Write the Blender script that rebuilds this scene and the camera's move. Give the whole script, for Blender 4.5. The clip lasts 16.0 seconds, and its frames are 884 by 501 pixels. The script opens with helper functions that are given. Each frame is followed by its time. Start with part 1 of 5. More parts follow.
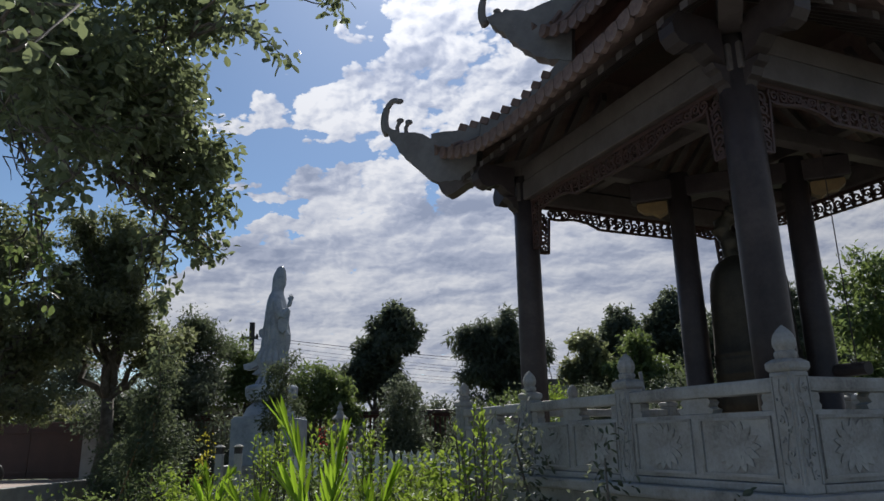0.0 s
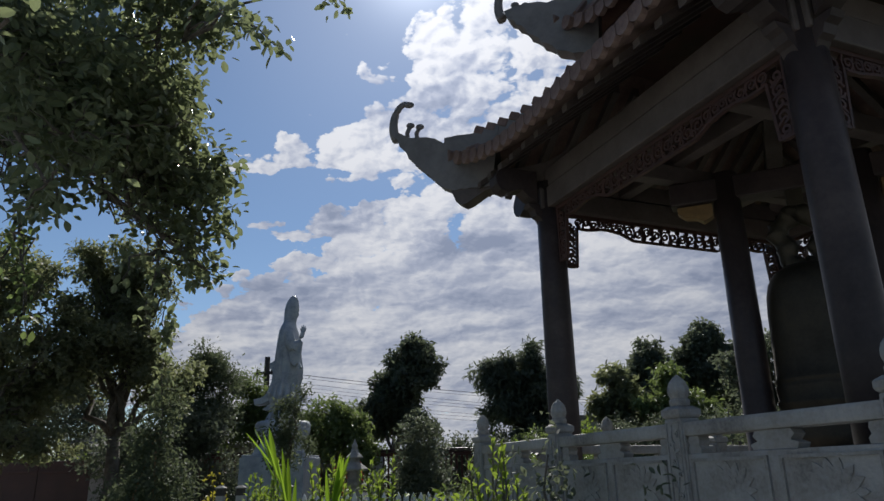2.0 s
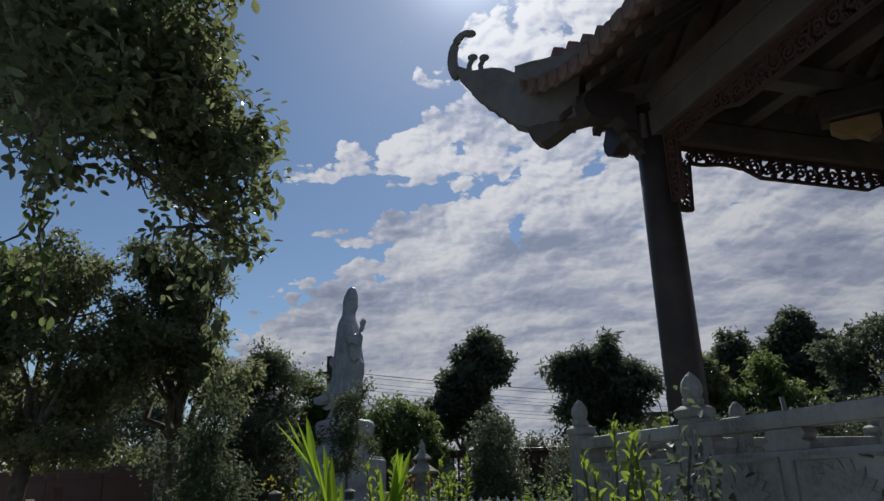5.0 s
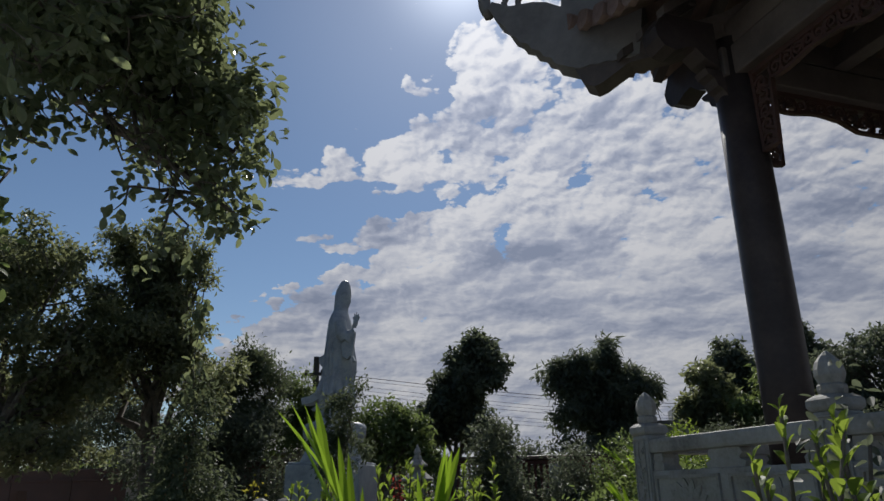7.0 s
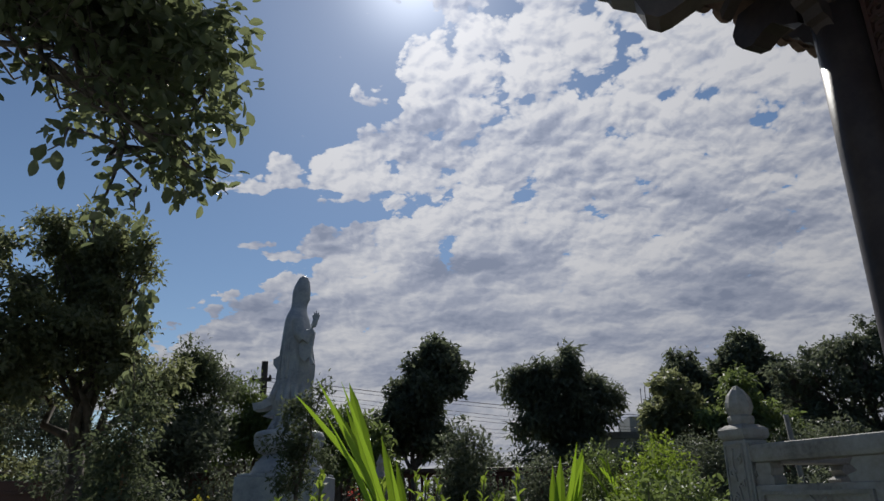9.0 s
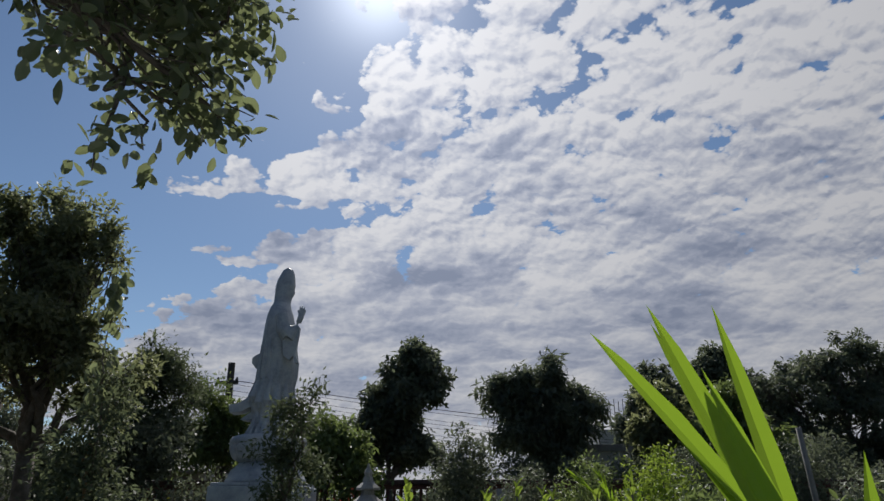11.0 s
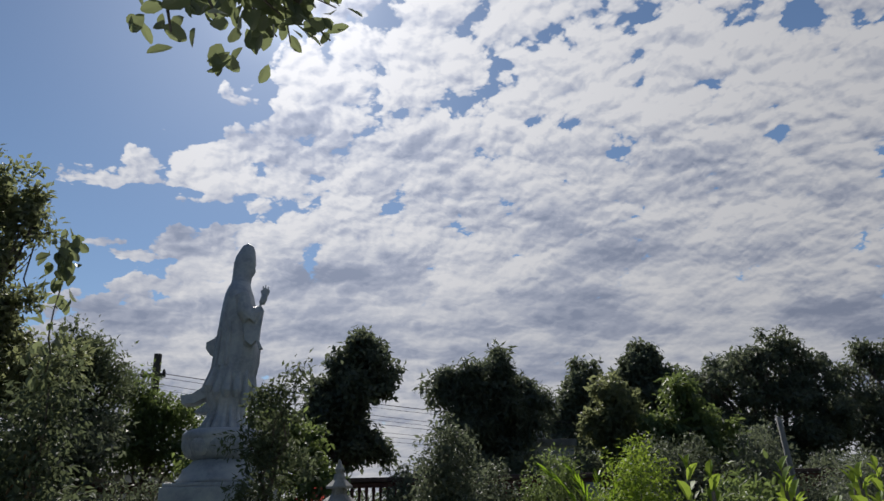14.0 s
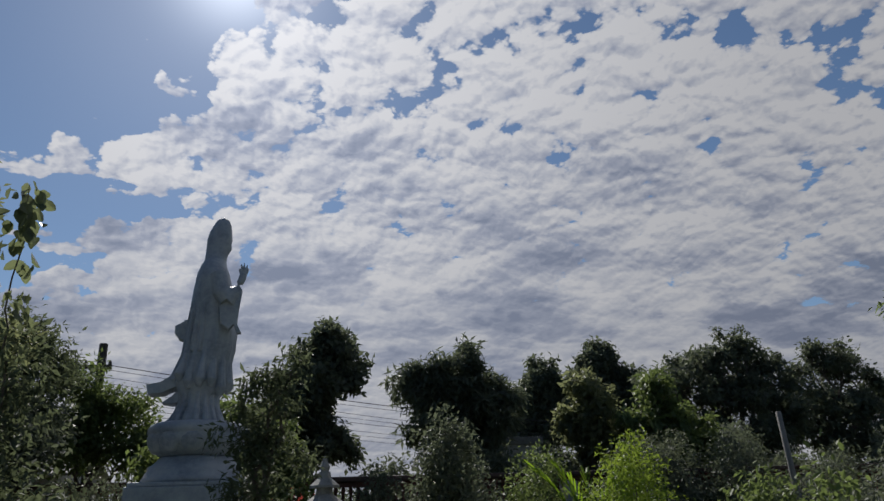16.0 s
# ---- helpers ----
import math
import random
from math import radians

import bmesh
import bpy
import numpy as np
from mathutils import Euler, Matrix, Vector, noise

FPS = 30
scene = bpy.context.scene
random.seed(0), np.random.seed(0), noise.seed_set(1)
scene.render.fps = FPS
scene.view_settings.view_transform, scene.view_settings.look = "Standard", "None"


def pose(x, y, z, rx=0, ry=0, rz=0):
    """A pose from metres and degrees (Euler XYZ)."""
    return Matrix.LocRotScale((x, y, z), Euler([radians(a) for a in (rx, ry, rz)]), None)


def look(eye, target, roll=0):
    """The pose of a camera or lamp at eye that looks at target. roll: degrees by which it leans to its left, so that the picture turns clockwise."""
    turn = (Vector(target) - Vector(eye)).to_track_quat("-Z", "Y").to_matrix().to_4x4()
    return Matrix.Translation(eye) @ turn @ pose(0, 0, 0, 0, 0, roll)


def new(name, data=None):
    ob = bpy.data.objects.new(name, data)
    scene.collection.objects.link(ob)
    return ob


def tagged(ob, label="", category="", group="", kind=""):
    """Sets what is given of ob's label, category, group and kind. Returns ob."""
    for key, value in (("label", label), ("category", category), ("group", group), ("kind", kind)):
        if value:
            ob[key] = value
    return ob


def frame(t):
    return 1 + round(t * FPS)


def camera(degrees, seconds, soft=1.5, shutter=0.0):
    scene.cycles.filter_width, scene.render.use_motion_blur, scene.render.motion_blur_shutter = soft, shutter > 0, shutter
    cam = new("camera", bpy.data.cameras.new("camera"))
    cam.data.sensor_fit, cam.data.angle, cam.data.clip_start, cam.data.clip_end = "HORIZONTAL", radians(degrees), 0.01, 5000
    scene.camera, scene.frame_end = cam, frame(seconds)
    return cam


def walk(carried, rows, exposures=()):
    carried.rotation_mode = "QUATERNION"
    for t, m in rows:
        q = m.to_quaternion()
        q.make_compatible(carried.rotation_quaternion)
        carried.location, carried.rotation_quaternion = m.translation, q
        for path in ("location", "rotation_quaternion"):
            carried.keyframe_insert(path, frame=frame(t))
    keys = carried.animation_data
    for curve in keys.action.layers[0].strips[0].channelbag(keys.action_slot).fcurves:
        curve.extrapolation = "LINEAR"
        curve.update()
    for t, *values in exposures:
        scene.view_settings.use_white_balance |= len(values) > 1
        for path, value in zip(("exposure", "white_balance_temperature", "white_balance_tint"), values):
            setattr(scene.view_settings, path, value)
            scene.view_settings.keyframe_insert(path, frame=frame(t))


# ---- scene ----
cam = camera(64.5, 16.0)
PATH = [
    (0, (0.0, 0.0, 1.6), (-0.094, 1.93, 2.117), -1.1),
    (0.5, (0.012, 0.171, 1.614), (-0.092, 2.092, 2.164), -1.1),
    (1, (0.034, 0.396, 1.61), (-0.089, 2.305, 2.192), -1.2),
    (1.5, (0.057, 0.599, 1.618), (-0.083, 2.501, 2.221), -1.1),
    (2, (0.028, 0.828, 1.607), (-0.126, 2.724, 2.225), -1.1),
    (2.5, (0.007, 1.003, 1.605), (-0.183, 2.895, 2.226), -1.3),
    (3, (0.013, 1.199, 1.605), (-0.227, 3.084, 2.226), -1.6),
    (3.5, (-0.014, 1.399, 1.589), (-0.292, 3.278, 2.215), -1.9),
    (4, (-0.074, 1.621, 1.596), (-0.387, 3.494, 2.224), -2.0),
    (6.5, (-0.526, 2.835, 1.617), (-0.844, 4.704, 2.255), -0.9),
    (7, (-0.682, 3.033, 1.617), (-0.966, 4.904, 2.266), -0.7),
    (7.5, (-0.819, 3.265, 1.644), (-1.063, 5.137, 2.303), -0.6),
    (8, (-0.959, 3.496, 1.653), (-1.158, 5.371, 2.322), -0.7),
    (8.5, (-1.108, 3.724, 1.662), (-1.265, 5.601, 2.333), -0.9),
    (9, (-1.265, 3.927, 1.654), (-1.391, 5.805, 2.331), -0.8),
    (11.5, (-2.199, 4.93, 1.694), (-2.169, 6.799, 2.405), -0.3),
    (12, (-2.366, 4.999, 1.682), (-2.298, 6.866, 2.398), -0.6),
    (12.5, (-2.548, 5.196, 1.688), (-2.435, 7.059, 2.405), -0.9),
    (13, (-2.751, 5.401, 1.694), (-2.586, 7.262, 2.407), -1.1),
    (13.5, (-2.934, 5.539, 1.681), (-2.724, 7.399, 2.386), -1.4),
    (14, (-3.114, 5.794, 1.695), (-2.858, 7.65, 2.395), -1.6),
    (14.5, (-3.293, 6.027, 1.688), (-2.984, 7.876, 2.385), -1.8),
    (15, (-3.461, 6.266, 1.694), (-3.108, 8.107, 2.391), -2.1),
    (15.5, (-3.618, 6.519, 1.711), (-3.231, 8.352, 2.411), -2.1),
    (16, (-3.787, 6.767, 1.718), (-3.363, 8.593, 2.415), -2.1),
]
walk(cam, [(t, look(eye, target, roll)) for t, eye, target, roll in PATH],
     [(0, 0.12, 6230, 10), (1.5, 0.05, 6230, 10), (4.0, -0.22, 6230, 10), (9.0, -0.25, 6330, 10), (11.5, -0.16, 6330, 10), (12.7, -0.28, 6380, 10), (14.3, 0.0, 6380, 10), (16, -0.27, 6330, 10)])

# ---- light ----
SUN_EL, SUN_AZ = 41.5, 6.5          # degrees above the horizon, degrees left of +y
GROUND = 0.25

world = bpy.data.worlds.new("sky")
scene.world = world
world.use_nodes = True
WN = world.node_tree
WN.nodes.clear()


def wn(kind, **inputs):
    """A node of the sky."""
    n = WN.nodes.new(kind)
    for k, v in inputs.items():
        if isinstance(v, bpy.types.NodeSocket):
            WN.links.new(v, n.inputs[k])
        else:
            n.inputs[k].default_value = v
    return n


def wm(op, a, b=0.0, clamp=False):
    n = WN.nodes.new("ShaderNodeMath")
    n.operation, n.use_clamp = op, clamp
    for i, v in enumerate((a, b)):
        if isinstance(v, bpy.types.NodeSocket):
            WN.links.new(v, n.inputs[i])
        else:
            n.inputs[i].default_value = v
    return n.outputs[0]


def wramp(fac, stops, mode="LINEAR"):
    n = WN.nodes.new("ShaderNodeValToRGB")
    n.color_ramp.interpolation = mode
    el = n.color_ramp.elements
    while len(el) < len(stops):
        el.new(0.5)
    for e, (p, c) in zip(el, stops):
        e.position = p
        e.color = (*c, 1) if isinstance(c, tuple) else (c, c, c, 1)
    WN.links.new(fac, n.inputs[0])
    return n.outputs[0]


def wnoise(vec, scale, detail, rough, distort=0.0):
    n = wn("ShaderNodeTexNoise", Vector=vec)
    n.inputs["Scale"].default_value, n.inputs["Detail"].default_value = scale, detail
    n.inputs["Roughness"].default_value, n.inputs["Distortion"].default_value = rough, distort
    return n


def build_sky():
    geo = WN.nodes.new("ShaderNodeTexCoord")
    sep = wn("ShaderNodeSeparateXYZ", Vector=geo.outputs["Generated"])
    x, y, z = sep.outputs
    zz = wm("ADD", wm("MAXIMUM", z, 0.0), 0.18)
    px, py = wm("DIVIDE", x, zz), wm("DIVIDE", y, zz)
    plane = wn("ShaderNodeCombineXYZ", X=wm("ADD", px, 3.313), Y=py, Z=0.37)
    # ragged, billowing edges
    warp = wnoise(plane.outputs[0], 6.5, 6, 0.6)
    wsep = wn("ShaderNodeSeparateXYZ", Vector=warp.outputs["Color"])
    ox, oy = wm("SUBTRACT", wsep.outputs[0], 0.5), wm("SUBTRACT", wsep.outputs[1], 0.5)
    wx, wy = wm("ADD", px, wm("MULTIPLY", ox, 0.17)), wm("ADD", py, wm("MULTIPLY", oy, 0.12))
    bent = wn("ShaderNodeCombineXYZ", X=wm("ADD", wx, 3.313), Y=wy, Z=0.37)
    # where the cloud sheet begins, by distance from the zenith
    edge = wramp(wm("DIVIDE", wy, 3.0), [
        (0.10, 0.86), (0.267, 0.808), (0.317, 0.78), (0.343, 0.756), (0.377, 0.75), (0.413, 0.72), (0.437, 0.705), (0.452, 0.648), (0.475, 0.588),
        (0.487, 0.592), (0.500, 0.72), (0.538, 0.76), (0.554, 0.66), (0.570, 0.60), (0.60, 0.59), (0.612, 0.63), (0.632, 0.62), (0.645, 0.56), (0.683, 0.53), (0.80, 0.38), (0.95, 0.18)])
    begin = wm("SUBTRACT", wm("MULTIPLY", edge, 2.5), 2.09)
    cover = wm("DIVIDE", wm("SUBTRACT", wx, begin), 0.13)
    cover = wm("MINIMUM", wm("MAXIMUM", cover, -2.4), 1.0)
    # more gaps overhead, a closed sheet further off and to the east
    closed = wramp(wm("DIVIDE", py, 3.0), [(0.26, 0.30), (0.36, 0.56), (0.45, 0.78), (0.58, 1.12), (0.72, 1.60)])
    east = wramp(wm("DIVIDE", px, 2.0), [(0.05, 0.0), (0.30, 1.0)])
    fine = wnoise(plane.outputs[0], 5.5, 10, 0.62, 0.25)
    def cells(vec):
        cell = WN.nodes.new("ShaderNodeTexVoronoi")
        cell.feature = "SMOOTH_F1"
        for k, v in (("Scale", 13.0), ("Smoothness", 0.35), ("Detail", 3.2), ("Roughness", 0.48), ("Lacunarity", 2.2)):
            cell.inputs[k].default_value = v
        WN.links.new(vec, cell.inputs["Vector"])
        return wm("ADD", cell.outputs["Distance"], wm("MULTIPLY", wm("SUBTRACT", 0.5, wnoise(vec, 21.0, 7, 0.64).outputs[0]), 0.33))

    # rows of billows, slightly askew
    zc = wm("ADD", wm("MAXIMUM", z, 0.0), 0.33)
    cx, cy = wm("DIVIDE", x, zc), wm("DIVIDE", y, zc)
    bx = wm("ADD", wm("ADD", cx, wm("MULTIPLY", ox, 0.055)), 7.313)
    by = wm("ADD", wm("ADD", cy, wm("MULTIPLY", cx, 0.10)), wm("MULTIPLY", oy, 0.055))
    near = cells(wn("ShaderNodeCombineXYZ", X=bx, Y=by, Z=0.41).outputs[0])
    puff = wm("SUBTRACT", 0.62, near)
    # the same billows a little nearer to the sun: the slope that catches its light
    nearer = wn("ShaderNodeCombineXYZ", X=wm("SUBTRACT", bx, 0.006), Y=wm("SUBTRACT", by, 0.012), Z=0.41)
    slope = wm("SUBTRACT", cells(nearer.outputs[0]), near)
    broad = wnoise(plane.outputs[0], 1.7, 3, 0.5)
    body = wm("ADD", wm("ADD", wm("MULTIPLY", fine.outputs[0], 0.80), wm("MULTIPLY", puff, 0.56)), wm("MULTIPLY", wm("SUBTRACT", broad.outputs[0], 0.5), 0.20))
    dens = wm("ADD", body, wm("ADD", wm("MULTIPLY", cover, 0.235), -0.066))
    dens = wm("ADD", dens, wm("ADD", wm("MULTIPLY", closed, 0.21), wm("MULTIPLY", east, 0.055)))
    # mostly clear behind the camera, out of view
    south = wm("MULTIPLY", wm("SUBTRACT", 0.35, py), 0.8, True)
    dens = wm("SUBTRACT", dens, wm("MULTIPLY", south, 0.32))
    dens_f = wramp(dens, [(0.375, 0.0), (0.398, 0.45), (0.422, 0.86), (0.47, 1.0)])
    # thick parts turn grey-blue, thin sunlit rims stay white
    soft = wnoise(bent.outputs[0], 4.6, 7, 0.60, 0.2)
    low = wramp(wm("DIVIDE", py, 3.0), [(0.36, 0.30), (0.50, 0.75), (0.70, 0.95), (1.0, 0.62)])
    thick = wm("MULTIPLY", wm("MULTIPLY", wm("SUBTRACT", soft.outputs[0], 0.345), 2.9, True), low)
    # large soft grey undersides in the middle of the sheet
    patch = wnoise(wn("ShaderNodeCombineXYZ", X=wm("MULTIPLY", wx, 0.62), Y=wy, Z=0.83).outputs[0], 3.4, 3, 0.5)
    under = wm("MULTIPLY", wm("MULTIPLY", wm("SUBTRACT", patch.outputs[0], 0.46), 4.0, True), low)
    # against the light the thick middle of each billow is grey and its thin rim bright
    core = wm("MULTIPLY", wm("MULTIPLY", wm("ADD", puff, 0.08), 2.6, True), low)
    shade = wm("ADD", wm("ADD", wm("MULTIPLY", thick, 0.62), wm("MULTIPLY", under, 0.80)), wm("MULTIPLY", core, 0.50))
    crisp = wramp(wm("DIVIDE", py, 3.0), [(0.38, 1.0), (0.52, 0.82), (0.70, 0.36)])
    shade = wm("SUBTRACT", shade, wm("MULTIPLY", wm("MULTIPLY", slope, 1.5), crisp), True)
    tone = wramp(shade, [(0.0, (0.95, 0.945, 0.97)), (0.30, (0.75, 0.77, 0.845)), (0.60, (0.535, 0.575, 0.70)), (1.0, (0.36, 0.41, 0.545))])
    # brighter towards the sun
    e, a = radians(SUN_EL), radians(SUN_AZ)
    sd = Vector((-math.sin(a) * math.cos(e), math.cos(a) * math.cos(e), math.sin(e)))
    dot = WN.nodes.new("ShaderNodeVectorMath")
    dot.operation = "DOT_PRODUCT"
    WN.links.new(geo.outputs["Generated"], dot.inputs[0])
    dot.inputs[1].default_value = sd
    facing = wm("MAXIMUM", dot.outputs["Value"], 0.0)
    lit = wm("ADD", wm("ADD", 0.485, wm("MULTIPLY", wm("POWER", facing, 7.0), 0.45)), wm("MULTIPLY", wm("POWER", facing, 90.0), 0.26))
    cloud = wn("ShaderNodeBackground", Color=tone, Strength=lit)
    sky = WN.nodes.new("ShaderNodeTexSky")
    sky.sky_type, sky.sun_disc = "NISHITA", False
    sky.sun_elevation, sky.sun_rotation = radians(SUN_EL), radians(-SUN_AZ)
    sky.altitude, sky.air_density, sky.dust_density, sky.ozone_density = 0, 1.0, 0.08, 2.6
    clear = wn("ShaderNodeBackground", Color=sky.outputs[0])
    clear.inputs["Strength"].default_value = SKY_STRENGTH
    # the bright ring of haze round the sun
    ring = wm("ADD", wm("MULTIPLY", wm("POWER", facing, 34.0), 0.20), wm("MULTIPLY", wm("POWER", facing, 420.0), 0.85))
    haze = wn("ShaderNodeBackground", Color=(0.93, 0.96, 1.0, 1.0), Strength=ring)
    hazy = WN.nodes.new("ShaderNodeAddShader")
    WN.links.new(clear.outputs[0], hazy.inputs[0])
    WN.links.new(haze.outputs[0], hazy.inputs[1])
    both = WN.nodes.new("ShaderNodeMixShader")
    WN.links.new(dens_f, both.inputs[0])
    WN.links.new(hazy.outputs[0], both.inputs[1])
    WN.links.new(cloud.outputs[0], both.inputs[2])
    out = WN.nodes.new("ShaderNodeOutputWorld")
    WN.links.new(both.outputs[0], out.inputs[0])


SKY_STRENGTH = 0.076
build_sky()
sun = new("sun", bpy.data.lights.new("sun", "SUN"))
sun.data.energy, sun.data.angle, sun.data.color = 5.0, radians(0.53), (1.0, 0.95, 0.86)
_e, _a = radians(SUN_EL), radians(SUN_AZ)
sun.matrix_world = look((-math.sin(_a) * math.cos(_e) * 50, math.cos(_a) * math.cos(_e) * 50, math.sin(_e) * 50), (0, 0, 0))


# ---- materials ----
def surface(name, colours, rough=0.7, scale=6.0, bump=0.2, fine=40.0, metal=0.0, per="noise", spec=0.4):
    """A solid surface: two to three colours mixed by broad and fine noise, with relief."""
    m = bpy.data.materials.new(name)
    m.use_nodes = True
    nt = m.node_tree
    b = nt.nodes["Principled BSDF"]
    b.inputs["Metallic"].default_value = metal
    b.inputs["Specular IOR Level"].default_value = spec
    tc = nt.nodes.new("ShaderNodeTexCoord")
    n1, n2 = nt.nodes.new("ShaderNodeTexNoise"), nt.nodes.new("ShaderNodeTexNoise")
    for n, s, d in ((n1, scale, 6), (n2, fine, 4)):
        nt.links.new(tc.outputs["Object"], n.inputs["Vector"])
        n.inputs["Scale"].default_value, n.inputs["Detail"].default_value, n.inputs["Roughness"].default_value = s, d, 0.62
    mix = nt.nodes.new("ShaderNodeMath")
    mix.operation = "MULTIPLY_ADD"
    nt.links.new(n2.outputs[0], mix.inputs[0])
    mix.inputs[1].default_value = 0.35
    nt.links.new(n1.outputs[0], mix.inputs[2])
    ramp = nt.nodes.new("ShaderNodeValToRGB")
    el = ramp.color_ramp.elements
    while len(el) < len(colours):
        el.new(0.5)
    for i, c in enumerate(colours):
        el[i].position = 0.45 + 0.45 * i / max(1, len(colours) - 1)
        el[i].color = (*c, 1)
    nt.links.new(mix.outputs[0], ramp.inputs[0])
    nt.links.new(ramp.outputs[0], b.inputs["Base Color"])
    rr = nt.nodes.new("ShaderNodeMapRange")
    nt.links.new(n2.outputs[0], rr.inputs[0])
    rr.inputs[3].default_value, rr.inputs[4].default_value = max(0.03, rough - 0.12), min(1, rough + 0.12)
    nt.links.new(rr.outputs[0], b.inputs["Roughness"])
    bp = nt.nodes.new("ShaderNodeBump")
    bp.inputs["Strength"].default_value, bp.inputs["Distance"].default_value = bump, 0.02
    nt.links.new(mix.outputs[0], bp.inputs["Height"])
    nt.links.new(bp.outputs[0], b.inputs["Normal"])
    return m


def leaf(name, colours, glow, through_=0.42, rough=0.45, gloss=0.18):
    """Foliage: each leaf its own tint, with light coming through."""
    m = bpy.data.materials.new(name)
    m.use_nodes = True
    nt = m.node_tree
    b = nt.nodes["Principled BSDF"]
    b.inputs["Roughness"].default_value = rough
    b.inputs["Specular IOR Level"].default_value = gloss
    g = nt.nodes.new("ShaderNodeNewGeometry")
    ramp = nt.nodes.new("ShaderNodeValToRGB")
    el = ramp.color_ramp.elements
    while len(el) < len(colours):
        el.new(0.5)
    for i, c in enumerate(colours):
        el[i].position = i / max(1, len(colours) - 1)
        el[i].color = (*c, 1)
    own = nt.nodes.new("ShaderNodeObjectInfo")
    both = nt.nodes.new("ShaderNodeMath")
    both.operation = "ADD"
    wrap = nt.nodes.new("ShaderNodeMath")
    wrap.operation = "FRACT"
    nt.links.new(g.outputs["Random Per Island"], both.inputs[0])
    nt.links.new(own.outputs["Random"], both.inputs[1])
    nt.links.new(both.outputs[0], wrap.inputs[0])
    nt.links.new(wrap.outputs[0], ramp.inputs[0])
    nt.links.new(ramp.outputs[0], b.inputs["Base Color"])
    t = nt.nodes.new("ShaderNodeBsdfTranslucent")
    mixc = nt.nodes.new("ShaderNodeMix")
    mixc.data_type = "RGBA"
    mixc.inputs[0].default_value = 0.6
    nt.links.new(ramp.outputs[0], mixc.inputs[6])
    mixc.inputs[7].default_value = (*glow, 1)
    nt.links.new(mixc.outputs[2], t.inputs[0])
    s = nt.nodes.new("ShaderNodeMixShader")
    s.inputs[0].default_value = through_
    nt.links.new(b.outputs[0], s.inputs[1])
    nt.links.new(t.outputs[0], s.inputs[2])
    nt.links.new(s.outputs[0], nt.nodes["Material Output"].inputs[0])
    return m


DARKWOOD = surface("dark_lacquered_wood", [(0.024, 0.018, 0.018), (0.041, 0.031, 0.030), (0.064, 0.049, 0.045)], 0.42, 3, 0.15, 30, spec=0.22)
# dark wood under the roof, its colour lightened to stand in for lens glare
SOFFIT = surface("veil_lightened_eave_wood", [(0.052, 0.041, 0.037), (0.085, 0.067, 0.060), (0.12, 0.097, 0.086)], 0.6, 3, 0.2, 30)
REDWOOD = surface("red_brown_wood", [(0.036, 0.018, 0.015), (0.072, 0.034, 0.027)], 0.5, 5, 0.2, 50)
ROOFTILE = surface("clay_roof_tile", [(0.10, 0.066, 0.056), (0.16, 0.105, 0.088), (0.22, 0.155, 0.13)], 0.75, 6, 0.35, 45)
MORTAR = surface("grey_roof_mortar", [(0.12, 0.115, 0.115), (0.19, 0.18, 0.178)], 0.85, 5, 0.4, 30)
STONE = surface("carved_grey_stone", [(0.12, 0.112, 0.107), (0.23, 0.218, 0.202), (0.295, 0.29, 0.28), (0.36, 0.348, 0.33)], 0.75, 2.6, 0.45, 48)
STONEDARK = surface("weathered_plinth_stone", [(0.12, 0.115, 0.105), (0.22, 0.215, 0.20), (0.29, 0.28, 0.26)], 0.8, 3, 0.4, 40)
# white marble; its shade and blue sky tint are put into the colour
MARBLE = surface("marble_in_blue_shade", [(0.17, 0.195, 0.235), (0.29, 0.32, 0.365), (0.39, 0.405, 0.43)], 0.5, 3, 0.08, 22)
BRONZE = surface("dark_bronze", [(0.035, 0.030, 0.024), (0.075, 0.062, 0.045)], 0.58, 5, 0.15, 40, metal=0.8)
GILT = surface("dull_gilt_wood", [(0.13, 0.08, 0.035), (0.24, 0.15, 0.06)], 0.5, 8, 0.1, 40)
PLASTER = surface("grey_plaster", [(0.26, 0.255, 0.25), (0.40, 0.39, 0.38)], 0.85, 2, 0.25, 25)
WALLRED = surface("maroon_wall_paint", [(0.060, 0.022, 0.020), (0.10, 0.038, 0.032), (0.13, 0.055, 0.045)], 0.7, 2.5, 0.25, 35)
GATE = surface("brown_painted_metal", [(0.050, 0.026, 0.022), (0.080, 0.040, 0.034)], 0.55, 2, 0.15, 30)
WHITEPAINT = surface("white_fence_paint", [(0.55, 0.56, 0.56), (0.74, 0.74, 0.73)], 0.6, 6, 0.15, 40)
BARK = surface("grey_brown_bark", [(0.05, 0.040, 0.032), (0.10, 0.085, 0.070), (0.16, 0.14, 0.12)], 0.9, 7, 0.6, 60)
CONCRETE = surface("pole_concrete", [(0.12, 0.115, 0.11), (0.21, 0.20, 0.19)], 0.85, 4, 0.3, 40)
DARKPOLE = surface("tarred_pole", [(0.025, 0.022, 0.020), (0.06, 0.05, 0.045)], 0.7, 6, 0.3, 50)
CABLE = surface("black_cable", [(0.015, 0.015, 0.017), (0.03, 0.03, 0.032)], 0.6, 8, 0.0, 40)
SOIL = surface("grass_and_soil", [(0.035, 0.040, 0.018), (0.060, 0.075, 0.025), (0.10, 0.085, 0.055)], 0.95, 0.8, 0.6, 14)
PAVING = surface("pale_brick_paving", [(0.24, 0.17, 0.14), (0.34, 0.26, 0.22), (0.42, 0.35, 0.31)], 0.85, 1.5, 0.3, 18)
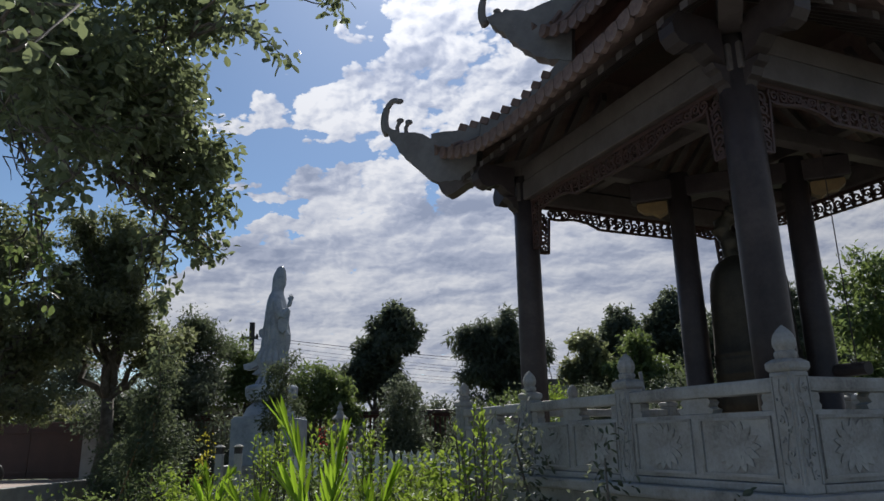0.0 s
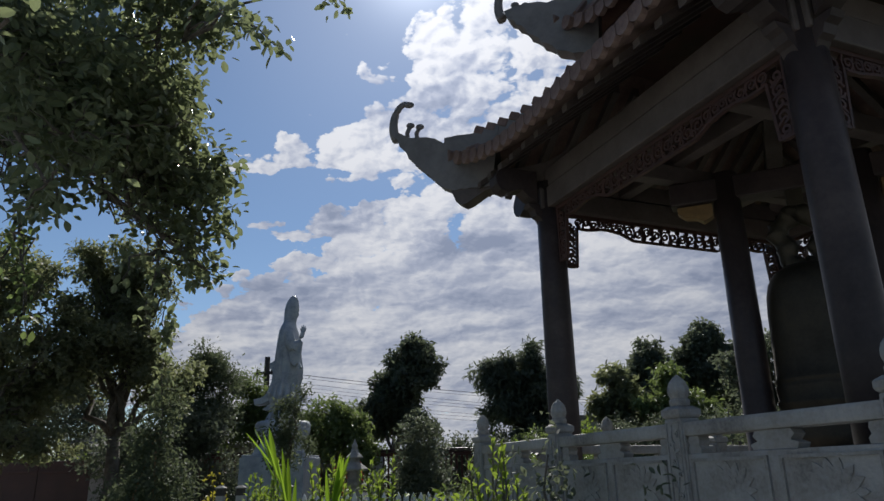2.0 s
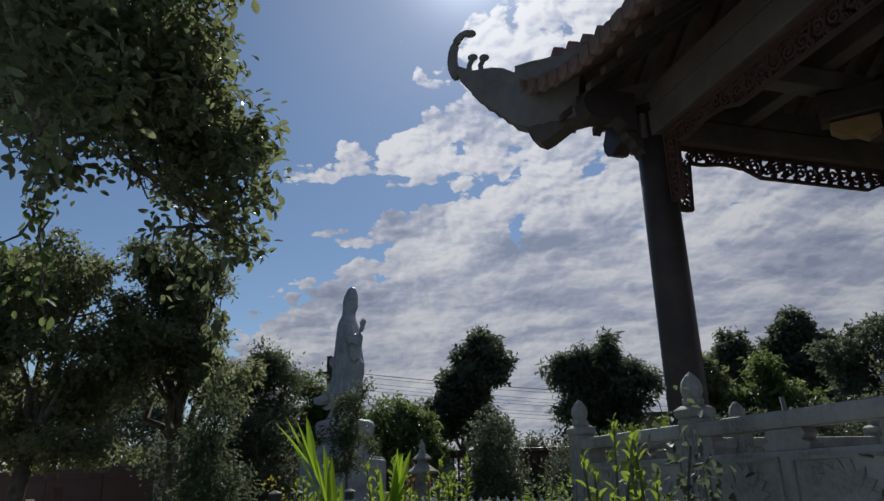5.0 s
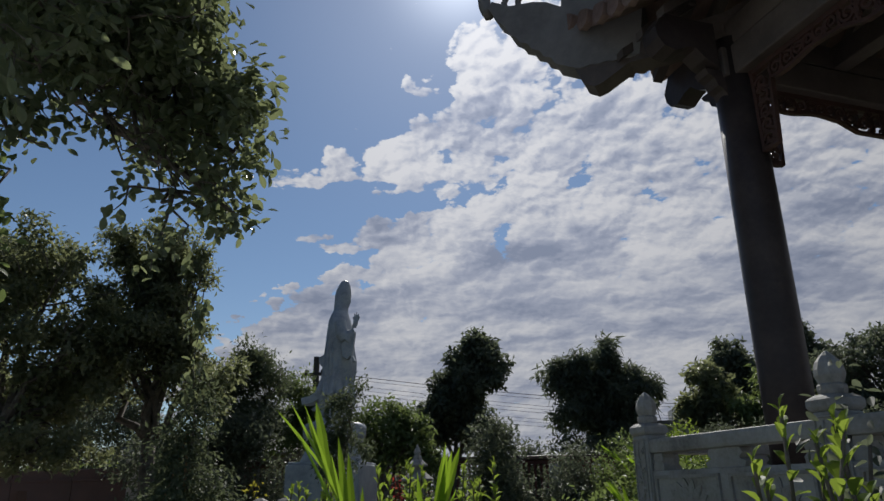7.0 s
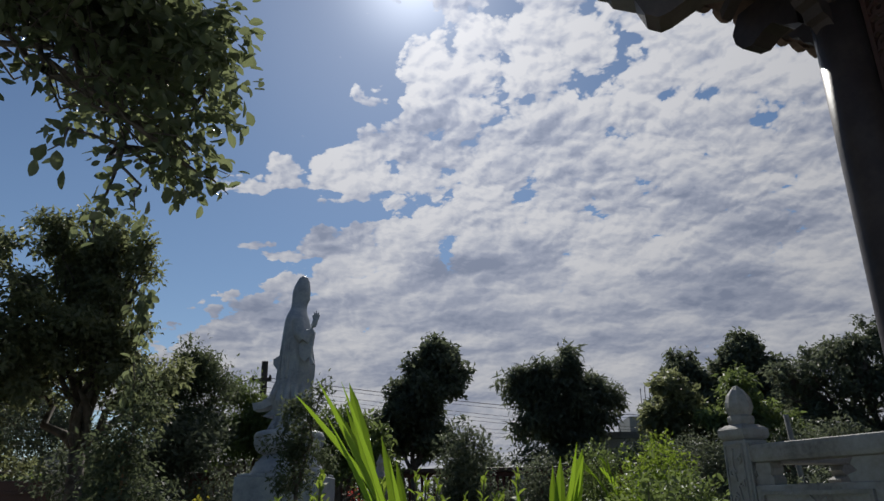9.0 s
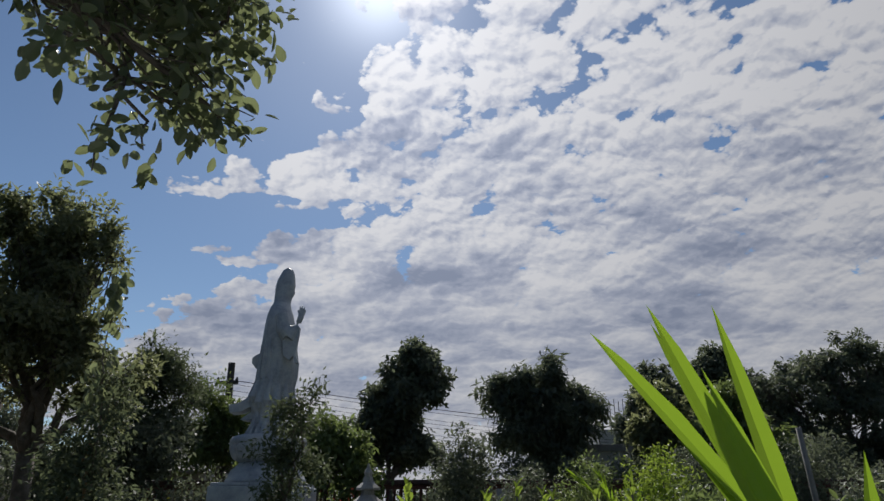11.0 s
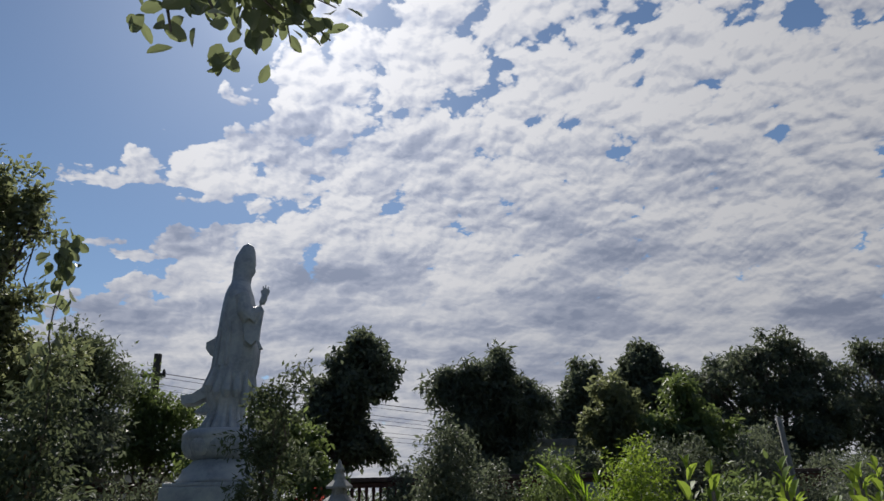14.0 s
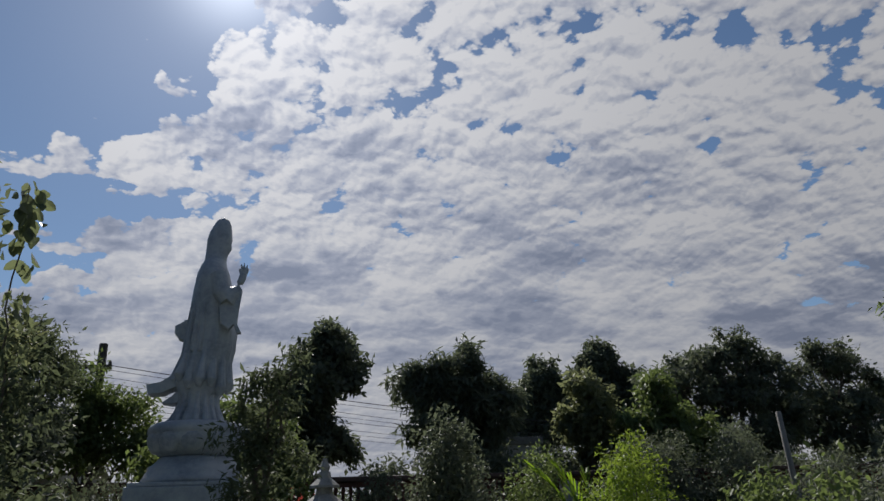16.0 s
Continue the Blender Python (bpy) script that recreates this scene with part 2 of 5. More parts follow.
# pale so that the added floor throws light upward
BOUNCE_FLOOR = surface("pale_bounce_floor", [(0.26, 0.25, 0.235), (0.35, 0.34, 0.32), (0.41, 0.40, 0.38)], 0.85, 0.9, 0.2, 22)
KERB = surface("kerb_concrete", [(0.25, 0.245, 0.24), (0.38, 0.37, 0.36)], 0.85, 4, 0.3, 35)
SHEET = surface("grey_fibre_roof", [(0.20, 0.19, 0.18), (0.33, 0.32, 0.31)], 0.8, 3, 0.2, 30)
RUBBER = surface("black_rubber", [(0.012, 0.012, 0.012), (0.03, 0.03, 0.03)], 0.7, 8, 0.1, 50)

LEAF_NEAR = leaf("glossy_broad_leaf", [(0.056, 0.076, 0.046), (0.086, 0.112, 0.064), (0.126, 0.154, 0.084)], (0.32, 0.36, 0.16), 0.47, 0.38, 0.5)
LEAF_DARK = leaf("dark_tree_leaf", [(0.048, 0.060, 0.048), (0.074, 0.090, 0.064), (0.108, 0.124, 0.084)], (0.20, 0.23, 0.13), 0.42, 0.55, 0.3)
LEAF_MID = leaf("mid_green_leaf", [(0.046, 0.070, 0.034), (0.078, 0.114, 0.046), (0.120, 0.160, 0.066)], (0.26, 0.33, 0.09), 0.46, 0.5, 0.3)
LEAF_OLIVE = leaf("olive_green_leaf", [(0.064, 0.074, 0.050), (0.100, 0.114, 0.068), (0.140, 0.152, 0.092)], (0.36, 0.39, 0.17), 0.5, 0.55, 0.3)
LEAF_GREY = leaf("grey_green_leaf", [(0.046, 0.060, 0.042), (0.070, 0.090, 0.058), (0.098, 0.124, 0.078)], (0.18, 0.21, 0.10), 0.42, 0.62, 0.2)
LEAF_BRIGHT = leaf("yellow_green_leaf", [(0.08, 0.14, 0.022), (0.14, 0.215, 0.032), (0.22, 0.30, 0.05)], (0.36, 0.46, 0.06), 0.48, 0.5)
LEAF_YELLOW = leaf("yellowing_leaf", [(0.14, 0.15, 0.025), (0.26, 0.24, 0.035), (0.34, 0.30, 0.06)], (0.46, 0.42, 0.05), 0.5, 0.45)
LEAF_RED = leaf("red_bract", [(0.20, 0.025, 0.03), (0.35, 0.05, 0.05), (0.30, 0.12, 0.05)], (0.45, 0.07, 0.06), 0.45, 0.5)
LEAF_PALM = leaf("palm_leaflet", [(0.055, 0.13, 0.015), (0.10, 0.20, 0.02), (0.14, 0.25, 0.03)], (0.36, 0.52, 0.03), 0.52, 0.38)


# ---- mesh helpers ----
def thing(name, label, category, group="", kind="", at=(0, 0, 0)):
    ob = new(name)
    ob.location = at
    ob.empty_display_size = 0.1
    PLACED[ob.name] = Matrix.Translation(at)
    return tagged(ob, label, category, group, kind)


PLACED = {}


def part(name, bm, material, parent, label="", smooth=False, at=None):
    """Links a bmesh (or a mesh) as one object under a thing or a part. at: its own pose in the world, else the mesh is in world places."""
    if isinstance(bm, bmesh.types.BMesh):
        me = bpy.data.meshes.new(name)
        bm.to_mesh(me)
        bm.free()
    else:
        me = bm
    if not me.materials:
        me.materials.append(material)
    if smooth:
        me.shade_smooth()
    ob = new(name, me)
    own = at if at is not None else Matrix.Identity(4)
    if parent is not None:
        ob.parent = parent
        ob.matrix_parent_inverse = PLACED[parent.name].inverted()
    ob.matrix_basis = own
    PLACED[ob.name] = own
    if label:
        ob["label"] = label
    return ob


def whole(name, bm, material, label, category, group="", kind="", smooth=False):
    """A thing that is one mesh."""
    return tagged(part(name, bm, material, None, "", smooth), label, category, group, kind)


def box(bm, x0, x1, y0, y1, z0, z1, m=None, bevel=0.0):
    made = bmesh.ops.create_cube(bm, size=1.0)
    vs = made["verts"]
    bmesh.ops.transform(bm, verts=vs, matrix=Matrix.Translation(((x0 + x1) / 2, (y0 + y1) / 2, (z0 + z1) / 2)) @ Matrix.Diagonal((x1 - x0, y1 - y0, z1 - z0, 1)))
    if bevel:
        es = list({e for v in vs for e in v.link_edges})
        r = bmesh.ops.bevel(bm, geom=es, offset=bevel, segments=2, affect="EDGES", profile=0.6)
        vs = list({v for f in r["faces"] for v in f.verts} | {v for v in vs if v.is_valid})
    if m is not None:
        bmesh.ops.transform(bm, verts=vs, matrix=m)
    return bm


def boxed(*a, m=None, bevel=0.0):
    return box(bmesh.new(), *a, m=m, bevel=bevel)


def lathe(bm, profile, sides=24, m=None, square=False, lobes=0.0):
    """A turned body from (radius, height) pairs; square: four corners in place of a circle."""
    n = 4 if square else sides
    turn = math.pi / 4 if square else 0.0
    k = math.sqrt(2) if square else 1.0
    rings = []
    for r, z in profile:
        rr = [k * r * (1 + lobes * (-1) ** i) for i in range(n)]
        rings.append([bm.verts.new((rr[i] * math.cos(turn + 2 * math.pi * i / n), rr[i] * math.sin(turn + 2 * math.pi * i / n), z)) for i in range(n)])
    for a, b in zip(rings, rings[1:]):
        for i in range(n):
            bm.faces.new((a[i], a[(i + 1) % n], b[(i + 1) % n], b[i]))
    bm.faces.new(list(reversed(rings[0])))
    bm.faces.new(rings[-1])
    if m is not None:
        bmesh.ops.transform(bm, verts=[v for r in rings for v in r], matrix=m)
    return bm


def tube(bm, points, radii, sides=8):
    """A tapered tube along points."""
    pts = [Vector(p) for p in points]
    rings = []
    for i, p in enumerate(pts):
        d = (pts[min(i + 1, len(pts) - 1)] - pts[max(i - 1, 0)]).normalized()
        a = d.cross(Vector((0.31, 0.17, 0.94)) if abs(d.z) < 0.9 else Vector((1, 0.1, 0))).normalized()
        b = d.cross(a)
        rings.append([bm.verts.new(p + radii[i] * (math.cos(2 * math.pi * k / sides) * a + math.sin(2 * math.pi * k / sides) * b)) for k in range(sides)])
    for a, b in zip(rings, rings[1:]):
        for k in range(sides):
            bm.faces.new((a[k], a[(k + 1) % sides], b[(k + 1) % sides], b[k]))
    bm.faces.new(list(reversed(rings[0])))
    bm.faces.new(rings[-1])
    return bm


def slab(bm, outline, thick, m):
    """A flat outline (x, z) given a thickness along y, centred, and placed by m."""
    fr = [bm.verts.new((x, -thick / 2, z)) for x, z in outline]
    bk = [bm.verts.new((x, thick / 2, z)) for x, z in outline]
    n = len(outline)
    bm.faces.new(fr)
    bm.faces.new(list(reversed(bk)))
    for i in range(n):
        bm.faces.new((fr[i], bk[i], bk[(i + 1) % n], fr[(i + 1) % n]))
        bmesh.ops.recalc_face_normals(bm, faces=list({f for v in fr + bk for f in v.link_faces}))
    bmesh.ops.transform(bm, verts=fr + bk, matrix=m)
    return bm


def ribbon(bm, pts, width, depth, m):
    """A flat carved strip along a line of (x, z) points, placed by m."""
    n = len(pts)
    rows = []
    for i, (x, z) in enumerate(pts):
        ax, az = pts[max(i - 1, 0)]
        bx, bz = pts[min(i + 1, n - 1)]
        dx, dz = bx - ax, bz - az
        ln = math.hypot(dx, dz) or 1
        ox, oz = -dz / ln * width / 2, dx / ln * width / 2
        rows.append([bm.verts.new(m @ Vector((x + sx * ox, y, z + sx * oz))) for sx, y in ((1, -depth / 2), (-1, -depth / 2), (-1, depth / 2), (1, depth / 2))])
    for a, b in zip(rows, rows[1:]):
        for k in range(4):
            bm.faces.new((a[k], a[(k + 1) % 4], b[(k + 1) % 4], b[k]))
    bm.faces.new(rows[0])
    bm.faces.new(list(reversed(rows[-1])))
    return bm


def foliage(name, clumps, count, size, slim=0.42, cluster=14, spread=0.22, droop=0.25, seed=1, shell=0.55, pointed=False, fold=0.18, lumps=0):
    """A crown of leaves. clumps: (x, y, z, radius, height radius, weight). Leaves sit in small twigs' tufts, more of them
    towards the outside of each clump."""
    rng = np.random.default_rng(seed)
    cl = np.array([c[:5] for c in clumps], float)
    w = np.array([c[5] if len(c) > 5 else c[3] ** 2 * c[4] for c in clumps], float)
    tufts = max(4, count // cluster)
    if lumps:
        # each clump breaks up into bunches on its outside, with gaps between
        k = np.repeat(np.arange(len(cl)), lumps)
        e = rng.normal(size=(len(k), 3))
        e[:, 2] = np.where(e[:, 2] < -0.7, -e[:, 2], e[:, 2])
        e /= np.linalg.norm(e, axis=1, keepdims=True)
        f = cl[k]
        reach = (0.50 + 0.68 * rng.random(len(k)) ** 1.5)[:, None]
        sub = np.concatenate([f[:, :3] + e * reach * np.stack([f[:, 3], f[:, 3], f[:, 4]], 1), f[:, 3:4] * rng.uniform(0.12, 0.46, (len(k), 1)), f[:, 4:5] * rng.uniform(0.14, 0.44, (len(k), 1))], 1)
        w = np.concatenate([w * 0.24, w[k] / lumps * 0.76 * rng.uniform(0.6, 1.4, len(k))])
        cl = np.concatenate([np.concatenate([cl[:, :3], cl[:, 3:] * 0.72], 1), sub])
    pick = rng.choice(len(cl), tufts, p=w / w.sum())
    d = rng.normal(size=(tufts, 3))
    d /= np.linalg.norm(d, axis=1, keepdims=True)
    rad = shell + (1 - shell) * rng.random(tufts) ** 0.6
    rad *= 1 + 0.09 * rng.normal(size=tufts).clip(-1.5, 1.5)
    inner = rng.random(tufts) < 0.22
    rad[inner] *= rng.random(inner.sum())
    c = cl[pick]
    tc = c[:, :3] + d * rad[:, None] * np.stack([c[:, 3], c[:, 3], c[:, 4]], 1)
    out = d * np.array([1, 1, 0.6])
    n = tufts * cluster
    base = np.repeat(tc, cluster, 0) + rng.normal(size=(n, 3)).clip(-1.7, 1.7) * spread * 0.5
    dirs = np.repeat(out, cluster, 0) * 0.7 + rng.normal(size=(n, 3)) * 0.75
    dirs[:, 2] -= droop
    dirs /= np.linalg.norm(dirs, axis=1, keepdims=True)
    face = np.repeat(d, cluster, 0)
    up = rng.normal(size=(n, 3)) * 0.42 + np.array([0, 0, 0.75]) + face * 0.7
    side = np.cross(dirs, up)
    side /= np.linalg.norm(side, axis=1, keepdims=True) + 1e-9
    nor = np.cross(side, dirs)
    L = size * (0.65 + 0.6 * rng.random(n))[:, None]
    W = L * slim * (0.8 + 0.4 * rng.random(n))[:, None]
    f = fold * W
    if pointed:
        a, t = base, base + dirs * L - nor * f
        l = base + dirs * L * 0.42 + side * W * 0.5 + nor * f
        r = base + dirs * L * 0.42 - side * W * 0.5 + nor * f
        v = np.stack([a, r, t, l], 1).reshape(-1, 3)
        i = np.arange(n)[:, None] * 4
        faces = np.concatenate([i + [0, 1, 2], i + [0, 2, 3]], 0)
    else:
        a, t = base, base + dirs * L - nor * f
        edge = [base + dirs * L * u + side * W * w * sg + nor * f * h for sg in (-1, 1) for u, w, h in ((0.16, 0.27, 0.5), (0.45, 0.50, 1.0), (0.76, 0.40, 0.5), (0.93, 0.18, -0.3))]
        v = np.stack([a, *edge[:4], t, *edge[:3:-1]], 1).reshape(-1, 3)
        i = np.arange(n)[:, None] * 10
        faces = np.concatenate([i + [0, k, k + 1] for k in range(1, 9)], 0)
    me = bpy.data.meshes.new(name)
    me.vertices.add(len(v))
    me.vertices.foreach_set("co", v.astype(np.float32).ravel())
    me.loops.add(len(faces) * 3)
    me.loops.foreach_set("vertex_index", faces.astype(np.int32).ravel())
    me.polygons.add(len(faces))
    me.polygons.foreach_set("loop_start", np.arange(0, len(faces) * 3, 3, dtype=np.int32))
    me.update(calc_edges=True)
    me.validate()
    return me


def limb(bm, a, b, r0, r1, rng, wobble=0.08, sides=7, sag=0.0):
    a, b = Vector(a), Vector(b)
    n = 6
    ln = (b - a).length
    pts = []
    for i in range(n + 1):
        s = i / n
        off = Vector(rng.normal(size=3)) * wobble * ln * math.sin(math.pi * s) * 0.6
        p = a.lerp(b, s) + off
        p.z += sag * ln * math.sin(math.pi * s)
        pts.append(p)
    tube(bm, pts, [r0 + (r1 - r0) * i / n for i in range(n + 1)], sides)
    return pts


def tree(name, label, base, fork, r, clumps, leaves, size, material, seed, group="", twigs=10, category="tree", **kw):
    """A tapered trunk to the fork, limbs to every clump with twigs, and a crown of leaves."""
    rng = np.random.default_rng(seed)
    t = thing(name, label, category, group, at=(base[0], base[1], GROUND))
    bm = bmesh.new()
    foot = Vector((base[0], base[1], GROUND - 0.05))
    fk = Vector(fork)
    tube(bm, [foot, foot.lerp(fk, 0.12), foot.lerp(fk, 0.5) + Vector(rng.normal(size=3)) * r * 0.5, fk], [r * 1.5, r * 1.08, r * 0.9, r * 0.72], 10)
    for c in clumps:
        end = Vector(c[:3])
        pts = limb(bm, fk - Vector((0, 0, r)), end, r * 0.55, r * 0.14, rng, sag=0.06)
        for _ in range(twigs):
            d = Vector(rng.normal(size=3)).normalized()
            tip = end + Vector((d.x * c[3], d.y * c[3], d.z * c[4])) * 0.9
            s = pts[int(rng.integers(3, 7))]
            limb(bm, s, tip, r * 0.13, r * 0.03, rng, 0.1, 5)
    part("trunk", bm, BARK, t, smooth=True)
    kw.setdefault("lumps", 11)
    part("crown", foliage("crown", clumps, leaves, size, seed=seed, **kw), material, t)
    return t


# ---- ground, paving, boundary ----
def build_ground():
    bm = bmesh.new()
    n = 60
    xs = [math.copysign(abs(i / n) ** 2.6 * 1500, i) for i in range(-n, n + 1)]
    grid = [[bm.verts.new((x - 2, y + 8, GROUND + (0.03 * noise.noise(Vector((x * 0.6, y * 0.6, 0))) if abs(x) < 60 and abs(y) < 60 else 0))) for x in xs] for y in xs]
    for r0, r1 in zip(grid, grid[1:]):
        for i in range(len(xs) - 1):
            bm.faces.new((r0[i], r0[i + 1], r1[i + 1], r1[i]))
    return whole("ground", bm, SOIL, "garden ground of soil and short grass", "ground", kind="structure", smooth=True)


ground = build_ground()
paving = tagged(part("pavement", boxed(-26, -10.6, 12.5, 20.6, GROUND - 0.1, GROUND + 0.40), PAVING, None), "pale brick-red paved yard before a gate", "pavement", kind="structure")
kerb = tagged(part("kerb", boxed(-10.6, -10.42, 12.5, 20.3, GROUND - 0.1, GROUND + 0.46, bevel=0.02), KERB, None), "grey concrete kerb along the paved yard", "kerb", kind="structure")



def build_bounce_floor():
    """An unseen pale floor, added to bounce sunlight up under roof and leaves."""
    line = [(-16, -14), (14, -14), (14, 2.4), (1.0, 2.4), (-0.5, 4.2), (-2.4, 6.9), (-4.6, 8.6), (-8.2, 8.6), (-8.2, 12.4), (-16, 12.4)]
    bm = bmesh.new()
    top = [bm.verts.new((x, y, GROUND + 0.06)) for x, y in line]
    low = [bm.verts.new((x, y, GROUND - 0.1)) for x, y in line]
    bm.faces.new(top)
    bm.faces.new(list(reversed(low)))
    for i in range(len(line)):
        j = (i + 1) % len(line)
        bm.faces.new((low[i], low[j], top[j], top[i]))
    tagged(part("added_bounce_floor", bm, BOUNCE_FLOOR, None), "unseen pale floor added to bounce light upward", "pavement", kind="structure")


build_bounce_floor()
WALL_Y = 21.5


def build_boundary():
    w = thing("boundary_fence", "maroon garden fence wall with coping and upright bars", "fence", at=(-2, WALL_Y, GROUND))
    part("base_wall", boxed(-10.9, 24, WALL_Y - 0.10, WALL_Y + 0.10, GROUND - 0.1, 1.15), WALLRED, w)
    part("top_rail", boxed(-10.9, 24, WALL_Y - 0.09, WALL_Y + 0.09, 2.22, 2.32, bevel=0.015), WALLRED, w)
    part("coping", boxed(-10.9, 24, WALL_Y - 0.19, WALL_Y + 0.19, 2.324, 2.42, bevel=0.02), REDWOOD, w, "red-brown coping")
    post = None
    x = -9.4
    while x < 24:
        at = Matrix.Translation((x, WALL_Y, 0))
        if post is None:
            post = part("post", boxed(-0.15, 0.15, -0.15, 0.15, GROUND - 0.05, 2.222, bevel=0.015), PLASTER, w, at=at)
        else:
            part("post", post.data, PLASTER, w, at=at)
        x += 2.9
    bar = None
    for i in range(230):
        at = Matrix.Translation((-10.8 + 0.15 * i, WALL_Y, 0))
        if bar is None:
            b = bmesh.new()
            lathe(b, [(0.032, 1.14), (0.045, 1.22), (0.03, 1.3), (0.03, 2.1), (0.045, 2.16), (0.03, 2.23)], 6)
            bar = part("bar", b, WALLRED, w, at=at)
        else:
            part("bar", bar.data, WALLRED, w, at=at)
    g = thing("gate", "brown sheet-metal gate between grey posts", "gate", at=(-13, 20.5, GROUND))
    for k in range(3):
        x0 = -16.6 + 1.75 * k
        part("panel", boxed(x0, x0 + 1.735, 20.47, 20.53, GROUND + 0.43, 2.2 + 0.03 * k, bevel=0.01), GATE, g)
        for z in (0.80, 1.95):
            part("crossbar", boxed(x0, x0 + 1.735, 20.43, 20.468, z, z + 0.08, bevel=0.008), GATE, g)
    p = thing("gate_post", "grey rendered gate post with a flat cap", "post", at=(-11.1, 20.3, GROUND))
    part("shaft", boxed(-11.34, -10.92, 20.1, 20.5, GROUND - 0.1, 2.36, bevel=0.02), PLASTER, p)
    part("cap", boxed(-11.40, -10.86, 20.04, 20.56, 2.363, 2.46, bevel=0.02), PLASTER, p)


build_boundary()

# ---- bell pavilion ----
PO = Vector((2.46, 6.35, 0.0))                       # its middle
PA = math.degrees(math.atan2(0.447, 0.894))          # its turn
PM = pose(PO.x, PO.y, 0, 0, 0, PA)
FLOOR, COL, EAVE = 1.30, 1.43, 2.05


def side_frame(k):
    """Pose of side k of the pavilion: x runs along the side, y points outwards."""
    return PM @ pose(0, 0, 0, 0, 0, 90 * k)


def corner_frame(k):
    """Pose of corner k: x points outwards along the diagonal."""
    return PM @ pose(0, 0, 0, 0, 0, 45 + 90 * k)


def scroll(cx, cz, r, turns=1.35, start=0.0, hand=1):
    pts = []
    n = 14
    for i in range(n + 1):
        s = i / n
        a = start + hand * turns * 2 * math.pi * s
        rr = r * (1 - 0.78 * s)
        pts.append((cx + rr * math.cos(a), cz + rr * math.sin(a)))
    return pts


def fretwork(m, half):
    """A carved openwork board under a beam: deeper in the middle, dropping at both ends beside the columns."""
    bm = bmesh.new()
    top = 3.93
    rng = random.Random(5)

    def low(x):
        d = half - abs(x)
        if d < 0.13:
            return 3.43
        if d < 0.62:
            return 3.822 - 0.012 * math.sin((d - 0.13) * 14)
        return 3.757 + 0.065 * max(0.0, 1 - (d - 0.62) / 0.16)
    ribbon(bm, [(-half, top), (half, top)], 0.03, 0.035, m)
    rim = [(-half + 2 * half * i / 90, low(-half + 2 * half * i / 90)) for i in range(91)]
    ribbon(bm, rim, 0.020, 0.03, m)
    for sx in (-1, 1):
        ribbon(bm, [(sx * (half - 0.012), top), (sx * (half - 0.012), 3.43)], 0.022, 0.03, m)
        for j in range(5):
            z = 3.83 - 0.088 * j
            ribbon(bm, scroll(sx * (half - 0.068), z, 0.046, 1.2, math.pi / 2 * j, sx), 0.017, 0.024, m)
            ribbon(bm, [(sx * (half - 0.012), z - 0.04), (sx * (half - 0.06), z - 0.01), (sx * (half - 0.12), z - 0.05)], 0.016, 0.022, m)
    x = -half + 0.17
    k = 0
    while x < half - 0.14:
        lo = low(x)
        h = top - lo
        r = max(0.028, min(0.052, h * 0.36))
        ribbon(bm, scroll(x, lo + h * 0.5 + 0.008 * rng.uniform(-1, 1), r, 1.25 + 0.2 * rng.random(), rng.uniform(0, 6.28), 1 if k % 2 else -1), 0.015, 0.022, m)
        ribbon(bm, [(x + r, lo + 0.01), (x + r * 1.25, lo + h * 0.5), (x + r * 0.8, top)], 0.014, 0.02, m)
        if h > 0.15:
            ribbon(bm, scroll(x + r * 1.1, lo + h * 0.2, r * 0.55, 1.1, rng.uniform(0, 6.28), -1), 0.012, 0.02, m)
            ribbon(bm, scroll(x + r * 1.1, lo + h * 0.82, r * 0.5, 1.1, rng.uniform(0, 6.28), 1), 0.012, 0.02, m)
        x += r * 2.05
        k += 1
    return bm


def roof_sheet(half, zt, half_in, z_in, lift, flare, k, thick=0.09, hollow=0.16):
    """One side of a roof: a hollow-curved sheet whose eave sweeps up towards the corners."""
    m = side_frame(k)
    bm = bmesh.new()
    nx, ny = 28, 10
    up, dn = [], []
    for j in range(ny + 1):
        q = j / ny
        ru, rd = [], []
        for i in range(nx + 1):
            s = -1 + 2 * i / nx
            edge = abs(s) ** 4 * (1 - q) ** 2
            a = half * (1 - q) + half_in * q + flare * edge
            z = zt + (z_in - zt) * q - hollow * math.sin(math.pi * q) + lift * edge
            p = Vector((s * a, a, z))
            ru.append(bm.verts.new(m @ p))
            rd.append(bm.verts.new(m @ (p - Vector((0, 0, thick + 0.03 * edge)))))
        up.append(ru)
        dn.append(rd)
    for j in range(ny):
        for i in range(nx):
            bm.faces.new((up[j][i], up[j + 1][i], up[j + 1][i + 1], up[j][i + 1]))
            bm.faces.new((dn[j][i], dn[j][i + 1], dn[j + 1][i + 1], dn[j + 1][i]))
    for i in range(nx):
        bm.faces.new((up[0][i], up[0][i + 1], dn[0][i + 1], dn[0][i]))
    bmesh.ops.recalc_face_normals(bm, faces=bm.faces)
    return bm


def roof_point(half, zt, half_in, z_in, lift, flare, s, q, hollow=0.16):
    edge = abs(s) ** 4 * (1 - q) ** 2
    a = half * (1 - q) + half_in * q + flare * edge
    return Vector((s * a, a, zt + (z_in - zt) * q - hollow * math.sin(math.pi * q) + lift * edge))


